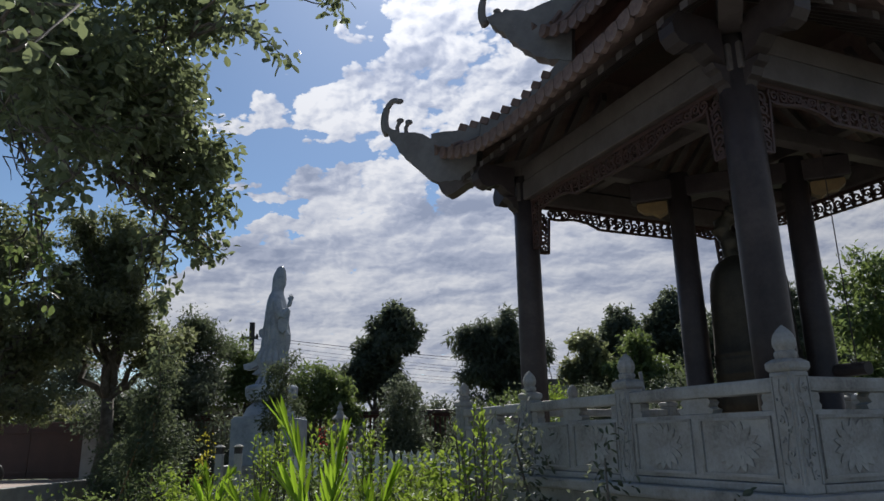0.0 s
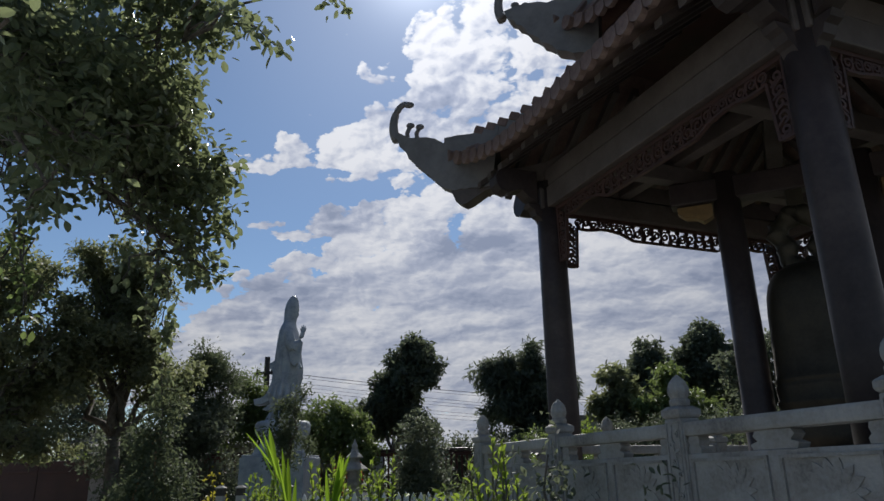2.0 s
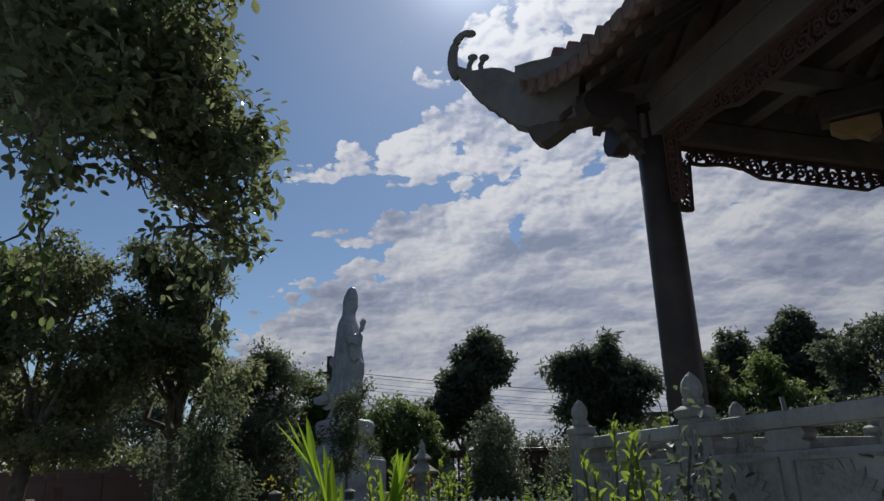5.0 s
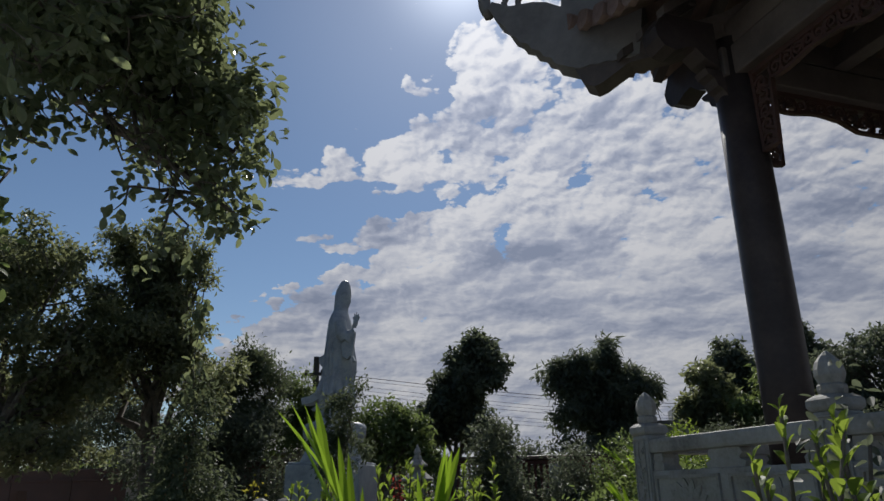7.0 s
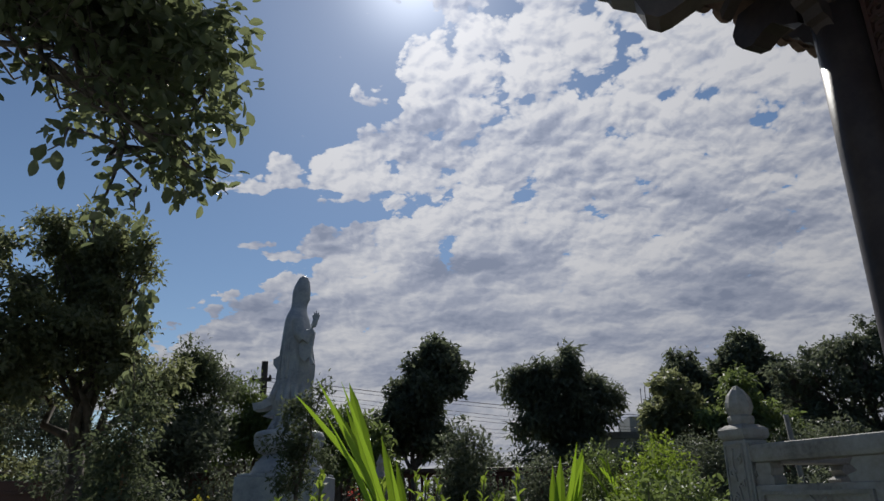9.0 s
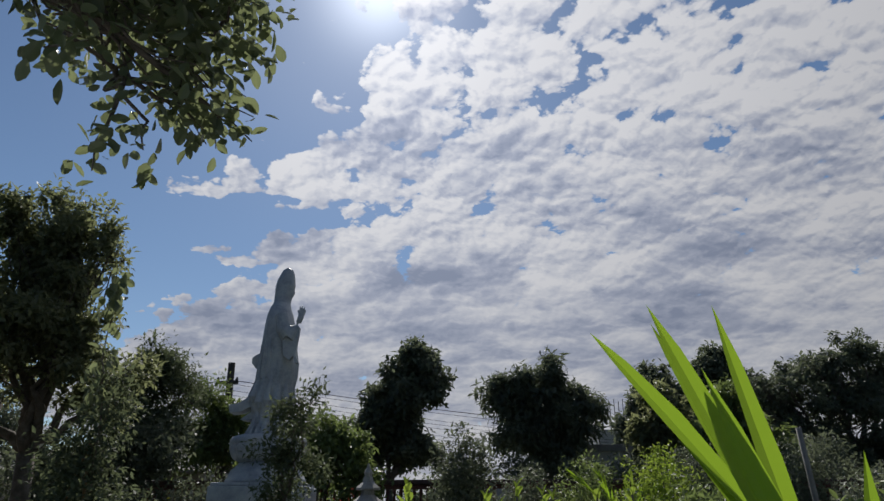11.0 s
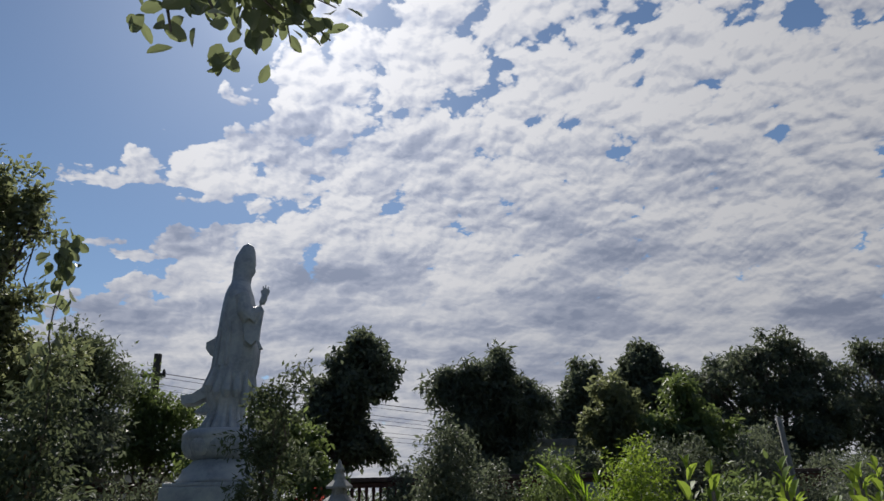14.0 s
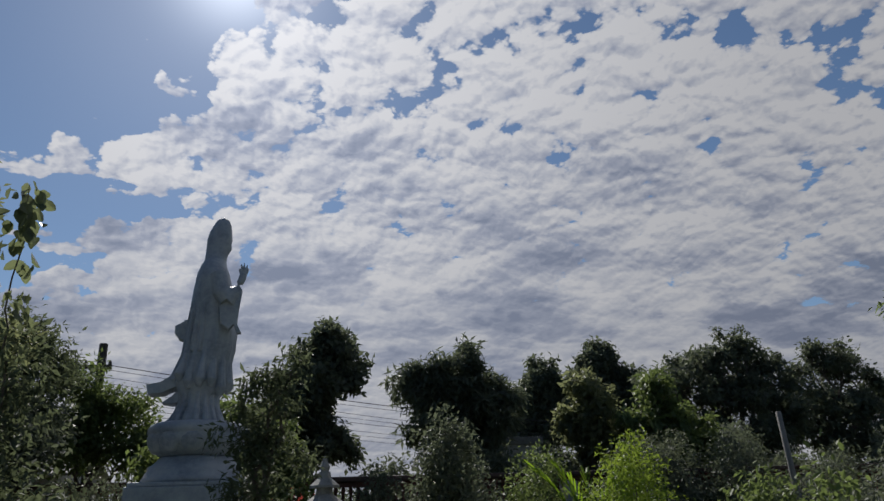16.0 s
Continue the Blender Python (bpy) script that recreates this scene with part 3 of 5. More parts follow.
def tail(m, lower, upper):
    """The carved corner end: a thick board in the diagonal plane with notched edges."""
    bm = bmesh.new()
    line = []
    for (x0, z0), (x1, z1) in zip(lower, lower[1:]):
        n = max(1, int(math.hypot(x1 - x0, z1 - z0) / 0.05))
        for i in range(n):
            s = i / n
            line.append((x0 + (x1 - x0) * s + (0.010 if i % 2 else -0.004), z0 + (z1 - z0) * s - (0.012 if i % 2 else 0)))
    line.append(lower[-1])
    return slab(bm, line + list(reversed(upper)), 0.17, m)


def hook(m, base, tip_out):
    """The curled finial on a corner, with its two small curls."""
    bm = bmesh.new()
    bx, bz = base
    pts, rad = [], []
    for i in range(13):
        s = i / 12
        a = -0.9 + 2.9 * s
        pts.append(m @ Vector((bx + tip_out * math.cos(a) * (1 - 0.25 * s) - 0.03, 0, bz + 0.20 + 0.24 * math.sin(a) * (1 - 0.08 * s))))
        rad.append(0.055 - 0.030 * s)
    tube(bm, pts, rad, 8)
    e = pts[-1]
    bmesh.ops.create_uvsphere(bm, u_segments=10, v_segments=7, radius=0.038, matrix=Matrix.Translation(e) @ Matrix.Diagonal((1.5, 1.0, 0.9, 1)))
    for dx, h in ((-0.10, 0.17), (-0.21, 0.13)):
        q = [m @ Vector((bx + dx + 0.05 * math.sin(3 * t), 0, bz - 0.08 + (h + 0.06) * t)) for t in (0, 0.33, 0.66, 1)]
        tube(bm, q, [0.035, 0.026, 0.024, 0.03], 7)
        bmesh.ops.create_uvsphere(bm, u_segments=9, v_segments=6, radius=0.036, matrix=Matrix.Translation(q[-1]) @ Matrix.Diagonal((1.3, 0.9, 0.9, 1)))
    return bm


LOWER = dict(half=EAVE, zt=4.42, half_in=1.02, z_in=5.46, lift=0.36, flare=0.10)
UPPER = dict(half=1.22, zt=5.68, half_in=0.12, z_in=7.25, lift=0.36, flare=0.10)


def build_pavilion():
    p = thing("bell_pavilion", "dark wooden bell pavilion with a two-tiered upswept tiled roof", "pavilion", at=(PO.x, PO.y, GROUND))
    # stone plinth
    part("plinth", boxed(-2.02, 2.02, -2.02, 2.02, GROUND - 0.1, 1.22, m=PM, bevel=0.01), STONEDARK, p, "weathered grey stone plinth")
    part("plinth_moulding", boxed(-2.09, 2.09, -2.09, 2.09, 1.222, 1.30, m=PM, bevel=0.02), STONE, p)
    part("plinth_foot", boxed(-2.12, 2.12, -2.12, 2.12, GROUND - 0.1, GROUND + 0.22, m=PM, bevel=0.02), STONE, p)
    # columns
    col = base = None
    for k in range(4):
        at = corner_frame(k) @ Matrix.Translation((COL * math.sqrt(2), 0, 0))
        if col is None:
            b = lathe(bmesh.new(), [(0.130, FLOOR + 0.12), (0.130, 2.2), (0.126, 3.2), (0.120, 4.22)], 28)
            col = part("column", b, DARKWOOD, p, smooth=True, at=at)
            b = lathe(bmesh.new(), [(0.21, FLOOR), (0.22, FLOOR + 0.04), (0.20, FLOOR + 0.09), (0.175, FLOOR + 0.122)], 24)
            base = part("column_base", b, STONE, col, smooth=True, at=at)
        else:
            c = part("column", col.data, DARKWOOD, p, at=at)
            part("column_base", base.data, STONE, c, at=at)
    # ring beams, with ends that stick out past the columns
    for k in range(4):
        f = side_frame(k)
        part("beam", boxed(-1.56, 1.56, COL - 0.075, COL + 0.075, 3.945 + 0.004 * (k % 2), 4.145 + 0.004 * (k % 2), m=f, bevel=0.012), SOFFIT, p)
        part("upper_beam", boxed(-1.5, 1.5, COL - 0.06, COL + 0.06, 4.16 + 0.003 * (k % 2), 4.33 + 0.003 * (k % 2), m=f, bevel=0.01), SOFFIT, p)
        part("fretwork", fretwork(f @ Matrix.Translation((0, COL, 0)), COL - 0.135), REDWOOD, p, "red-brown carved openwork board")
        # carved beam ends past the columns
        for sx in (-1, 1):
            out = [(0.158, 4.30), (0.158, 3.99), (0.25, 4.04), (0.31, 4.10), (0.38, 4.09), (0.46, 4.055), (0.53, 4.075), (0.57, 4.13), (0.58, 4.20), (0.52, 4.30)]
            part("beam_end", slab(bmesh.new(), [(sx * (COL + x), z) for x, z in out], 0.14, f @ Matrix.Translation((0, COL, 0.004 * (k % 2)))), DARKWOOD, p)
        # scroll brackets under the beam ends
        for sx in (-1, 1):
            out = [(0, 3.985), (0.15, 3.985), (0.13, 3.95), (0.09, 3.93), (0.07, 3.88), (0.035, 3.86), (0, 3.80)]
            part("bracket", slab(bmesh.new(), [(sx * (COL + 0.1 + x), z) for x, z in out], 0.10, f @ Matrix.Translation((0, COL, 0))), DARKWOOD, p)
    # hip rafters with block ends
    for k in range(4):
        f = corner_frame(k)
        part("hip_rafter", slab(bmesh.new(), [(0.2, 4.92), (2.0, 4.24), (2.62, 4.25), (2.80, 4.155), (2.86, 4.14), (2.93, 4.185), (2.98, 4.31), (2.7, 4.40), (2.0, 4.42), (0.2, 5.12)], 0.15, f), SOFFIT, p)
    # rafters under the lower roof
    for k in range(4):
        f = side_frame(k)
        for i in range(-8, 9):
            x = i * 0.225
            y1 = 1.97
            y0 = max(0.95, abs(x) * 0.97)
            if y1 - y0 < 0.12:
                continue
            def zz(y):
                return 4.32 + (1.97 - y) * 0.80
            part("rafter", slab(bmesh.new(), [(y0, zz(y0) - 0.09), (y1, zz(y1) - 0.06), (y1, zz(y1)), (y0, zz(y0))], 0.07, f @ pose(x, 0, 0, 0, 0, 90)), SOFFIT, p)
    # inner crossing beams and ceiling over the bell
    for k in range(2):
        f = side_frame(k)
        for y in (-0.62, 0.62):
            part("tie_beam", boxed(-COL, COL, y - 0.06, y + 0.06, 4.0 + 0.16 * k, 4.15 + 0.16 * k, m=f, bevel=0.012), SOFFIT, p)
    # roofs
    for name, R in (("lower_roof", LOWER), ("upper_roof", UPPER)):
        roof = None
        for k in range(4):
            b = roof_sheet(k=k, **R)
            if roof is None:
                roof = part(name, b, ROOFTILE, p, smooth=False)
            else:
                part("roof_slope", b, ROOFTILE, roof)
        tile = None
        cnt = 29 if name == "lower_roof" else 17
        for k in range(4):
            f = side_frame(k)
            for i in range(cnt):
                s = -0.97 + 1.94 * i / (cnt - 1)
                q = roof_point(s=s, q=0.0, **R)
                tilt = math.degrees(math.atan2(R["lift"] * 4 * s ** 3, R["half"]))
                at = f @ Matrix.Translation(q + Vector((0, 0.02, -0.045))) @ pose(0, 0, 0, 0, -tilt, 0)
                if tile is None:
                    b = bmesh.new()
                    w = R["half"] * 1.94 / (cnt - 1) * 0.94
                    arc = [(-w / 2, 0.050), (-w / 2, -0.03), (-w / 3, -0.055), (0, -0.075), (w / 3, -0.055), (w / 2, -0.03), (w / 2, 0.050), (w / 4, 0.062), (-w / 4, 0.062)]
                    slab(b, arc, 0.05, Matrix.Identity(4))
                    tile = part("eave_tile", b, ROOFTILE, roof, at=at)
                else:
                    part("eave_tile", tile.data, ROOFTILE, roof, at=at)
        # rounded tile rows running up each slope
        for k in range(4):
            f = side_frame(k)
            for i in range(cnt):
                x = R["half"] * (-0.94 + 1.88 * i / (cnt - 1))
                pts = []
                for j in range(9):
                    q = 0.02 + 0.96 * j / 8
                    a = R["half"] * (1 - q) + R["half_in"] * q
                    if abs(x) < a - 0.04:
                        v = roof_point(s=x / a, q=q, **R)
                        pts.append(f @ Vector((x, v.y, v.z + 0.005)))
                if len(pts) > 1:
                    part("cover_tile", tube(bmesh.new(), pts, [0.027 if name == "lower_roof" else 0.030] * len(pts), 6), ROOFTILE, roof)
        for k in range(4):
            f = corner_frame(k)
            # hip ridge
            b = bmesh.new()
            pts = [roof_point(s=1.0, q=q, **R) for q in [j / 12 for j in range(13)]]
            line = [(v.y * math.sqrt(2), v.z + 0.02) for v in pts]
            low = [(x, z - 0.10) for x, z in line]
            top = [(x, z + 0.10 + (0.012 if j % 2 else 0)) for j, (x, z) in enumerate(line)]
            slab(b, low + list(reversed(top)), 0.15, f)
            part("hip_ridge", b, MORTAR, roof)
            # tile lumps along the ridge
            for j in range(9):
                q = 0.22 + 0.075 * j
                v = roof_point(s=1.0, q=q, **R)
                b = boxed(-0.05, 0.05, -0.09, 0.09, -0.03, 0.055, m=f @ Matrix.Translation((v.y * math.sqrt(2), 0, v.z + 0.125)) @ pose(0, 0, 0, 0, -24 if name == "lower_roof" else -40, 0), bevel=0.012)
                part("ridge_tile", b, ROOFTILE, roof)
        for k in range(4):
            f = corner_frame(k)
            if name == "lower_roof":
                lo = [(2.55, 4.29), (2.98, 4.315), (3.06, 4.36), (3.22, 4.53), (3.39, 4.70), (3.50, 4.86), (3.60, 5.03)]
                hi = [(2.45, 4.93), (2.83, 4.86), (3.05, 4.84), (3.14, 4.91), (3.24, 4.95), (3.42, 4.98), (3.56, 5.07)]
                part("corner_tail", tail(f, lo, hi), MORTAR, roof, "carved upturned corner end")
                part("corner_hook", hook(f, (3.55, 5.02), 0.15), MORTAR, roof, "curled corner finial", True)
            else:
                lo = [(1.42, 5.44), (1.60, 5.50), (1.76, 5.56), (1.90, 5.68), (2.04, 5.82), (2.16, 5.97), (2.32, 6.14)]
                hi = [(1.36, 6.22), (1.60, 6.20), (1.88, 6.16), (1.97, 6.20), (2.10, 6.22), (2.20, 6.22), (2.34, 6.20)]
                part("corner_tail", tail(f, lo, hi), MORTAR, roof, "carved upturned corner end")
                part("corner_hook", hook(f, (2.33, 6.15), 0.13), MORTAR, roof, "curled corner finial", True)
    part("clerestory", boxed(-0.98, 0.98, -0.98, 0.98, 5.30, 5.70, m=PM), REDWOOD, p)
    part("ridge_finial", lathe(bmesh.new(), [(0.22, 7.12), (0.25, 7.25), (0.12, 7.34), (0.16, 7.5), (0.05, 7.72)], 14, m=PM), MORTAR, p)
    return p


pavilion = build_pavilion()


BM = PM @ pose(0, 0, 0, 0, 0, -45)                    # the bell hangs between two posts on a diagonal


def build_bell_frame():
    """Two posts and a beam that carry the bell."""
    fr = thing("bell_stand", "dark wooden stand of two round posts carrying a bell", "bell stand", at=(PO.x, PO.y, FLOOR))
    k = None
    for sx in (-1, 1):
        at = BM @ Matrix.Translation((0.50 * sx, 0, 0))
        if k is None:
            k = part("post", lathe(bmesh.new(), [(0.16, FLOOR), (0.16, FLOOR + 0.06), (0.120, FLOOR + 0.09), (0.118, 2.4), (0.105, 4.02)], 24), DARKWOOD, fr, smooth=True, at=at)
        else:
            part("post", k.data, DARKWOOD, fr, at=at)
    part("crossbeam", boxed(-0.95, 0.95, -0.08, 0.08, 3.78, 3.98, m=BM, bevel=0.015), DARKWOOD, fr)
    for sx in (-1, 1):
        end = [(0.62, 3.77), (0.62, 3.66), (0.70, 3.62), (0.76, 3.66), (0.84, 3.67), (0.90, 3.72), (0.90, 3.77)]
        part("brace", slab(bmesh.new(), [(sx * x, z) for x, z in end], 0.09, BM), GILT, fr, "dull gilt carved brace")


build_bell_frame()


def build_bell():
    b = thing("temple_bell", "large dark bronze temple bell hanging in the frame", "bell", at=(PO.x, PO.y, 2.0))
    prof = [(0.31, 1.82), (0.34, 1.76), (0.372, 1.77), (0.380, 1.85), (0.365, 1.95), (0.356, 2.06), (0.366, 2.075), (0.366, 2.095), (0.354, 2.11), (0.362, 2.195), (0.362, 2.215), (0.352, 2.23), (0.360, 2.245), (0.360, 2.265), (0.350, 2.28), (0.345, 2.45),
            (0.340, 2.62), (0.336, 2.78), (0.325, 2.92), (0.300, 3.02), (0.255, 3.09), (0.18, 3.14), (0.08, 3.16)]
    part("body", lathe(bmesh.new(), prof, 40, BM), BRONZE, b, smooth=True)
    lp = bmesh.new()
    for s in (-1, 1):
        pts = [BM @ Vector((s * (0.03 + 0.12 * math.sin(math.pi * q) + 0.03 * math.sin(4 * math.pi * q)), 0, 3.12 + 0.52 * q)) for q in [i / 12 for i in range(13)]]
        tube(lp, pts, [0.080 + 0.014 * math.sin(i * 1.9) for i in range(13)], 8)
    part("crown_loop", lp, BRONZE, b, "cast looped crown", True)
    part("hanger", boxed(-0.06, 0.06, -0.05, 0.05, 3.56, 3.79, m=BM), BRONZE, b)
    st = thing("bell_striker", "hanging wooden log striker beside the bell", "striker", at=(3.0, 6.1, 2.2))
    lg = bmesh.new()
    tube(lg, [(3.12, 5.84, 2.08), (3.00, 6.09, 2.08), (2.86, 6.37, 2.08)], [0.055, 0.058, 0.055], 14)
    part("log", lg, DARKWOOD, st)
    for x, y in ((3.08, 5.93), (2.93, 6.23)):
        rp = bmesh.new()
        tube(rp, [(x, y, 2.12), (x, y, 4.06)], [0.005, 0.005], 5)
        part("rope", rp, DARKWOOD, st)


build_bell()


def build_balustrade():
    H = 1.95
    w = thing("stone_balustrade", "carved grey stone balustrade round the pavilion", "balustrade", at=(PO.x, PO.y, FLOOR))
    shaft = cap = bud = None
    for k in range(4):
        f = side_frame(k)
        for i in range(3):
            at = f @ Matrix.Translation((-H + 1.3 * i, H, 0))
            if shaft is None:
                b = boxed(-0.066, 0.066, -0.066, 0.066, FLOOR, 1.895, bevel=0.010)
                shaft = part("post", b, STONE, w, at=at)
                vine = bmesh.new()
                flat = Matrix.Identity(4)
                wave = [(0.014 * math.sin(9 * q), 1.37 + 0.49 * q) for q in [i / 24 for i in range(25)]]
                ribbon(vine, wave, 0.008, 0.012, flat)
                for i in range(9):
                    z = 1.39 + 0.053 * i
                    sg = 1 if i % 2 else -1
                    ribbon(vine, scroll(sg * 0.022, z, 0.017, 1.0, 0.6 * i, sg), 0.008, 0.012, flat)
                    ribbon(vine, [(0, z), (sg * 0.018, z + 0.020), (sg * 0.040, z + 0.018)], 0.010, 0.010, flat)
                for sg in (-1, 1):
                    ribbon(vine, [(sg * 0.050, 1.345), (sg * 0.050, 1.875)], 0.006, 0.010, flat)
                ribbon(vine, [(-0.050, 1.875), (0.050, 1.875)], 0.006, 0.010, flat)
                for a in range(4):
                    carved = part("carving", vine if a == 0 else carved.data, STONE, shaft, "carved vine relief" if a == 0 else "", at=at @ pose(0, 0, 0, 0, 0, 90 * a) @ Matrix.Translation((0, 0.069, 0)))
                b = lathe(bmesh.new(), [(0.062, 1.896), (0.070, 1.904), (0.075, 1.914), (0.075, 1.940), (0.068, 1.948), (0.056, 1.956), (0.048, 1.962)], square=True)
                cap = part("post_cap", b, STONE, shaft, at=at)
                b = lathe(bmesh.new(), [(0.040, 1.958), (0.050, 1.964), (0.054, 1.980), (0.053, 1.996), (0.044, 2.004), (0.048, 2.014), (0.056, 2.036), (0.055, 2.060), (0.046, 2.090), (0.028, 2.114), (0.005, 2.136)], 16, lobes=0.05)
                bud = part("lotus_bud", b, STONE, shaft, "carved lotus bud finial", at=at)
            else:
                s = part("post", shaft.data, STONE, w, at=at)
                for a in range(4):
                    part("carving", carved.data, STONE, s, at=at @ pose(0, 0, 0, 0, 0, 90 * a) @ Matrix.Translation((0, 0.069, 0)))
                part("post_cap", cap.data, STONE, s, at=at)
                part("lotus_bud", bud.data, STONE, s, at=at)
    kit = {}

    def put(name, key, make, parent, at, label=""):
        if key not in kit:
            ob = part(name, make(), STONE, parent, label, at=at)
            kit[key] = ob.data
            return ob
        return part(name, kit[key], STONE, parent, at=at)

    L = 0.65 - 0.067
    half = L / 2 - 0.035

    def panel_frame():
        b = bmesh.new()
        o = [(-half, -0.155), (half, -0.155), (half, 0.155), (-half, 0.155)]
        i = [(-half + 0.016, -0.139), (half - 0.016, -0.139), (half - 0.016, 0.139), (-half + 0.016, 0.139)]
        vs = [[b.verts.new((x, y, z)) for x, z in q] for y in (-0.008, 0.008) for q in (o, i)]
        for k in range(4):
            n = (k + 1) % 4
            b.faces.new((vs[0][k], vs[0][n], vs[1][n], vs[1][k]))
            b.faces.new((vs[2][k], vs[3][k], vs[3][n], vs[2][n]))
            b.faces.new((vs[0][k], vs[2][k], vs[2][n], vs[0][n]))
            b.faces.new((vs[1][k], vs[1][n], vs[3][n], vs[3][k]))
        bmesh.ops.recalc_face_normals(b, faces=b.faces)
        return b

    def flower():
        bm = bmesh.new()
        for big, n, thick, turn in ((0.150, 15, 0.004, 0.0), (0.115, 13, 0.007, 0.26), (0.075, 11, 0.010, 0.1), (0.036, 8, 0.013, 0.3)):
            out = []
            for k in range(4 * n):
                a = 2 * math.pi * k / (4 * n)
                r = big * (0.72 + 0.28 * (1 - abs(2 * ((n * a / (2 * math.pi)) % 1) - 1)) ** 0.9)
                out.append((1.12 * r * math.cos(a + turn), 0.92 * r * math.sin(a + turn)))
            slab(bm, out, thick, Matrix.Identity(4))
        return bm

    def support(ww):
        out = [(-ww, 1.706), (ww, 1.706), (ww * 1.1, 1.73), (ww * 0.75, 1.745), (ww * 0.95, 1.77), (ww * 0.8, 1.794), (-ww * 0.8, 1.794), (-ww * 0.95, 1.77), (-ww * 0.75, 1.745), (-ww * 1.1, 1.73)]
        return slab(bmesh.new(), out, 0.07, Matrix.Identity(4))
    for k in range(4):
        f = side_frame(k)
        for i in range(3):
            at = f @ Matrix.Translation((-H + 0.65 + 1.3 * i, H, 0))
            put("handrail", "rail", lambda: boxed(-L, L, -0.055, 0.055, 1.795, 1.872, bevel=0.02), w, at)
            q = put("panel", "panel", lambda: boxed(-L, L, -0.045, 0.045, 1.345, 1.705, bevel=0.006), w, at)
            put("sill", "sill", lambda: boxed(-L, L, -0.07, 0.07, FLOOR, 1.343, bevel=0.01), w, at)
            for cx in (-L / 2, L / 2):
                for sy in (-1, 1):
                    g = at @ Matrix.Translation((cx, sy * 0.050, 1.525))
                    put("panel_frame", "pf", panel_frame, q, g)
                    put("flower_relief", "fl", flower, q, g, "carved flower relief")
            for cx, ww in ((-L + 0.05, 0.045), (0.0, 0.13), (L - 0.05, 0.045)):
                put("cloud_support", f"cs{ww}", lambda: support(ww), w, at @ Matrix.Translation((cx, 0, 0)))


build_balustrade()

# ---- statue and pedestal ----
SX, SY = -4.72, 16.35


def build_statue():
    # heights with the robe's middle, its half depth along x and half width along y
    rows = [(2.85, -0.15, 0.34, 0.30), (2.93, -0.14, 0.29, 0.28), (3.05, -0.135, 0.245, 0.26), (3.18, -0.13, 0.245, 0.26), (3.27, -0.125, 0.30, 0.29), (3.36, -0.12, 0.335, 0.31), (3.47, -0.11, 0.335, 0.31),
            (3.62, -0.09, 0.325, 0.31), (3.82, -0.045, 0.318, 0.31), (4.02, -0.02, 0.305, 0.31), (4.20, -0.04, 0.295, 0.32), (4.42, -0.056, 0.275, 0.34), (4.60, -0.058, 0.257, 0.35), (4.76, -0.066, 0.232, 0.34),
            (4.87, -0.072, 0.21, 0.31), (4.98, -0.075, 0.172, 0.25), (5.06, -0.066, 0.145, 0.18), (5.14, -0.058, 0.145, 0.155), (5.26, -0.040, 0.160, 0.15), (5.38, -0.028, 0.168, 0.152), (5.50, -0.02, 0.150, 0.14),
            (5.60, -0.005, 0.118, 0.11), (5.67, 0.0, 0.085, 0.085), (5.71, 0.0, 0.035, 0.04)]
    bm = bmesh.new()
    n = 40
    rings = []
    for z, cx, rx, ry in rows:
        ring = []
        for i in range(n):
            a = 2 * math.pi * i / n
            fold = 1 + (0.045 if z < 4.9 else 0.0) * math.sin(a * 9 + 2.2 * math.sin(z * 1.7)) * min(1, max(0, (4.95 - z) / 1.2))
            ring.append(bm.verts.new((SX + cx + rx * fold * math.cos(a), SY + ry * fold * math.sin(a), z)))
        rings.append(ring)
    for a, b in zip(rings, rings[1:]):
        for i in range(n):
            bm.faces.new((a[i], a[(i + 1) % n], b[(i + 1) % n], b[i]))
    bm.faces.new(list(reversed(rings[0])))
    bm.faces.new(rings[-1])

    def P(x, y, z):
        return (SX + x, SY + y, z)
    # face and chin standing out of the veil
    bmesh.ops.create_uvsphere(bm, u_segments=18, v_segments=12, radius=1, matrix=Matrix.Translation(P(0.03, 0, 5.29)) @ Matrix.Diagonal((0.105, 0.10, 0.155, 1)))
    bmesh.ops.create_uvsphere(bm, u_segments=10, v_segments=8, radius=1, matrix=Matrix.Translation(P(0.115, 0, 5.27)) @ Matrix.Diagonal((0.028, 0.024, 0.05, 1)))
    # raised forearm, palm and fingers
    tube(bm, [P(0.02, -0.30, 4.80), P(0.08, -0.33, 4.52), P(0.16, -0.32, 4.42)], [0.11, 0.12, 0.115], 14)
    tube(bm, [P(0.14, -0.32, 4.40), P(0.24, -0.30, 4.55), P(0.30, -0.29, 4.68)], [0.12, 0.09, 0.05], 14)
    tube(bm, [P(0.30, -0.29, 4.66), P(0.325, -0.285, 4.74), P(0.335, -0.28, 4.80)], [0.042, 0.052, 0.046], 10)
    for dx, dy, h in ((-0.052, -0.02, 0.085), (-0.030, 0.0, 0.155), (0.002, 0.01, 0.175), (0.034, 0.02, 0.150), (0.050, 0.03, 0.10)):
        tube(bm, [P(0.335 + dx * 0.6, -0.28 + dy, 4.79), P(0.338 + dx, -0.28 + dy, 4.79 + h * 0.6), P(0.338 + dx * 1.15, -0.28 + dy, 4.79 + h)], [0.014, 0.013, 0.010], 7)
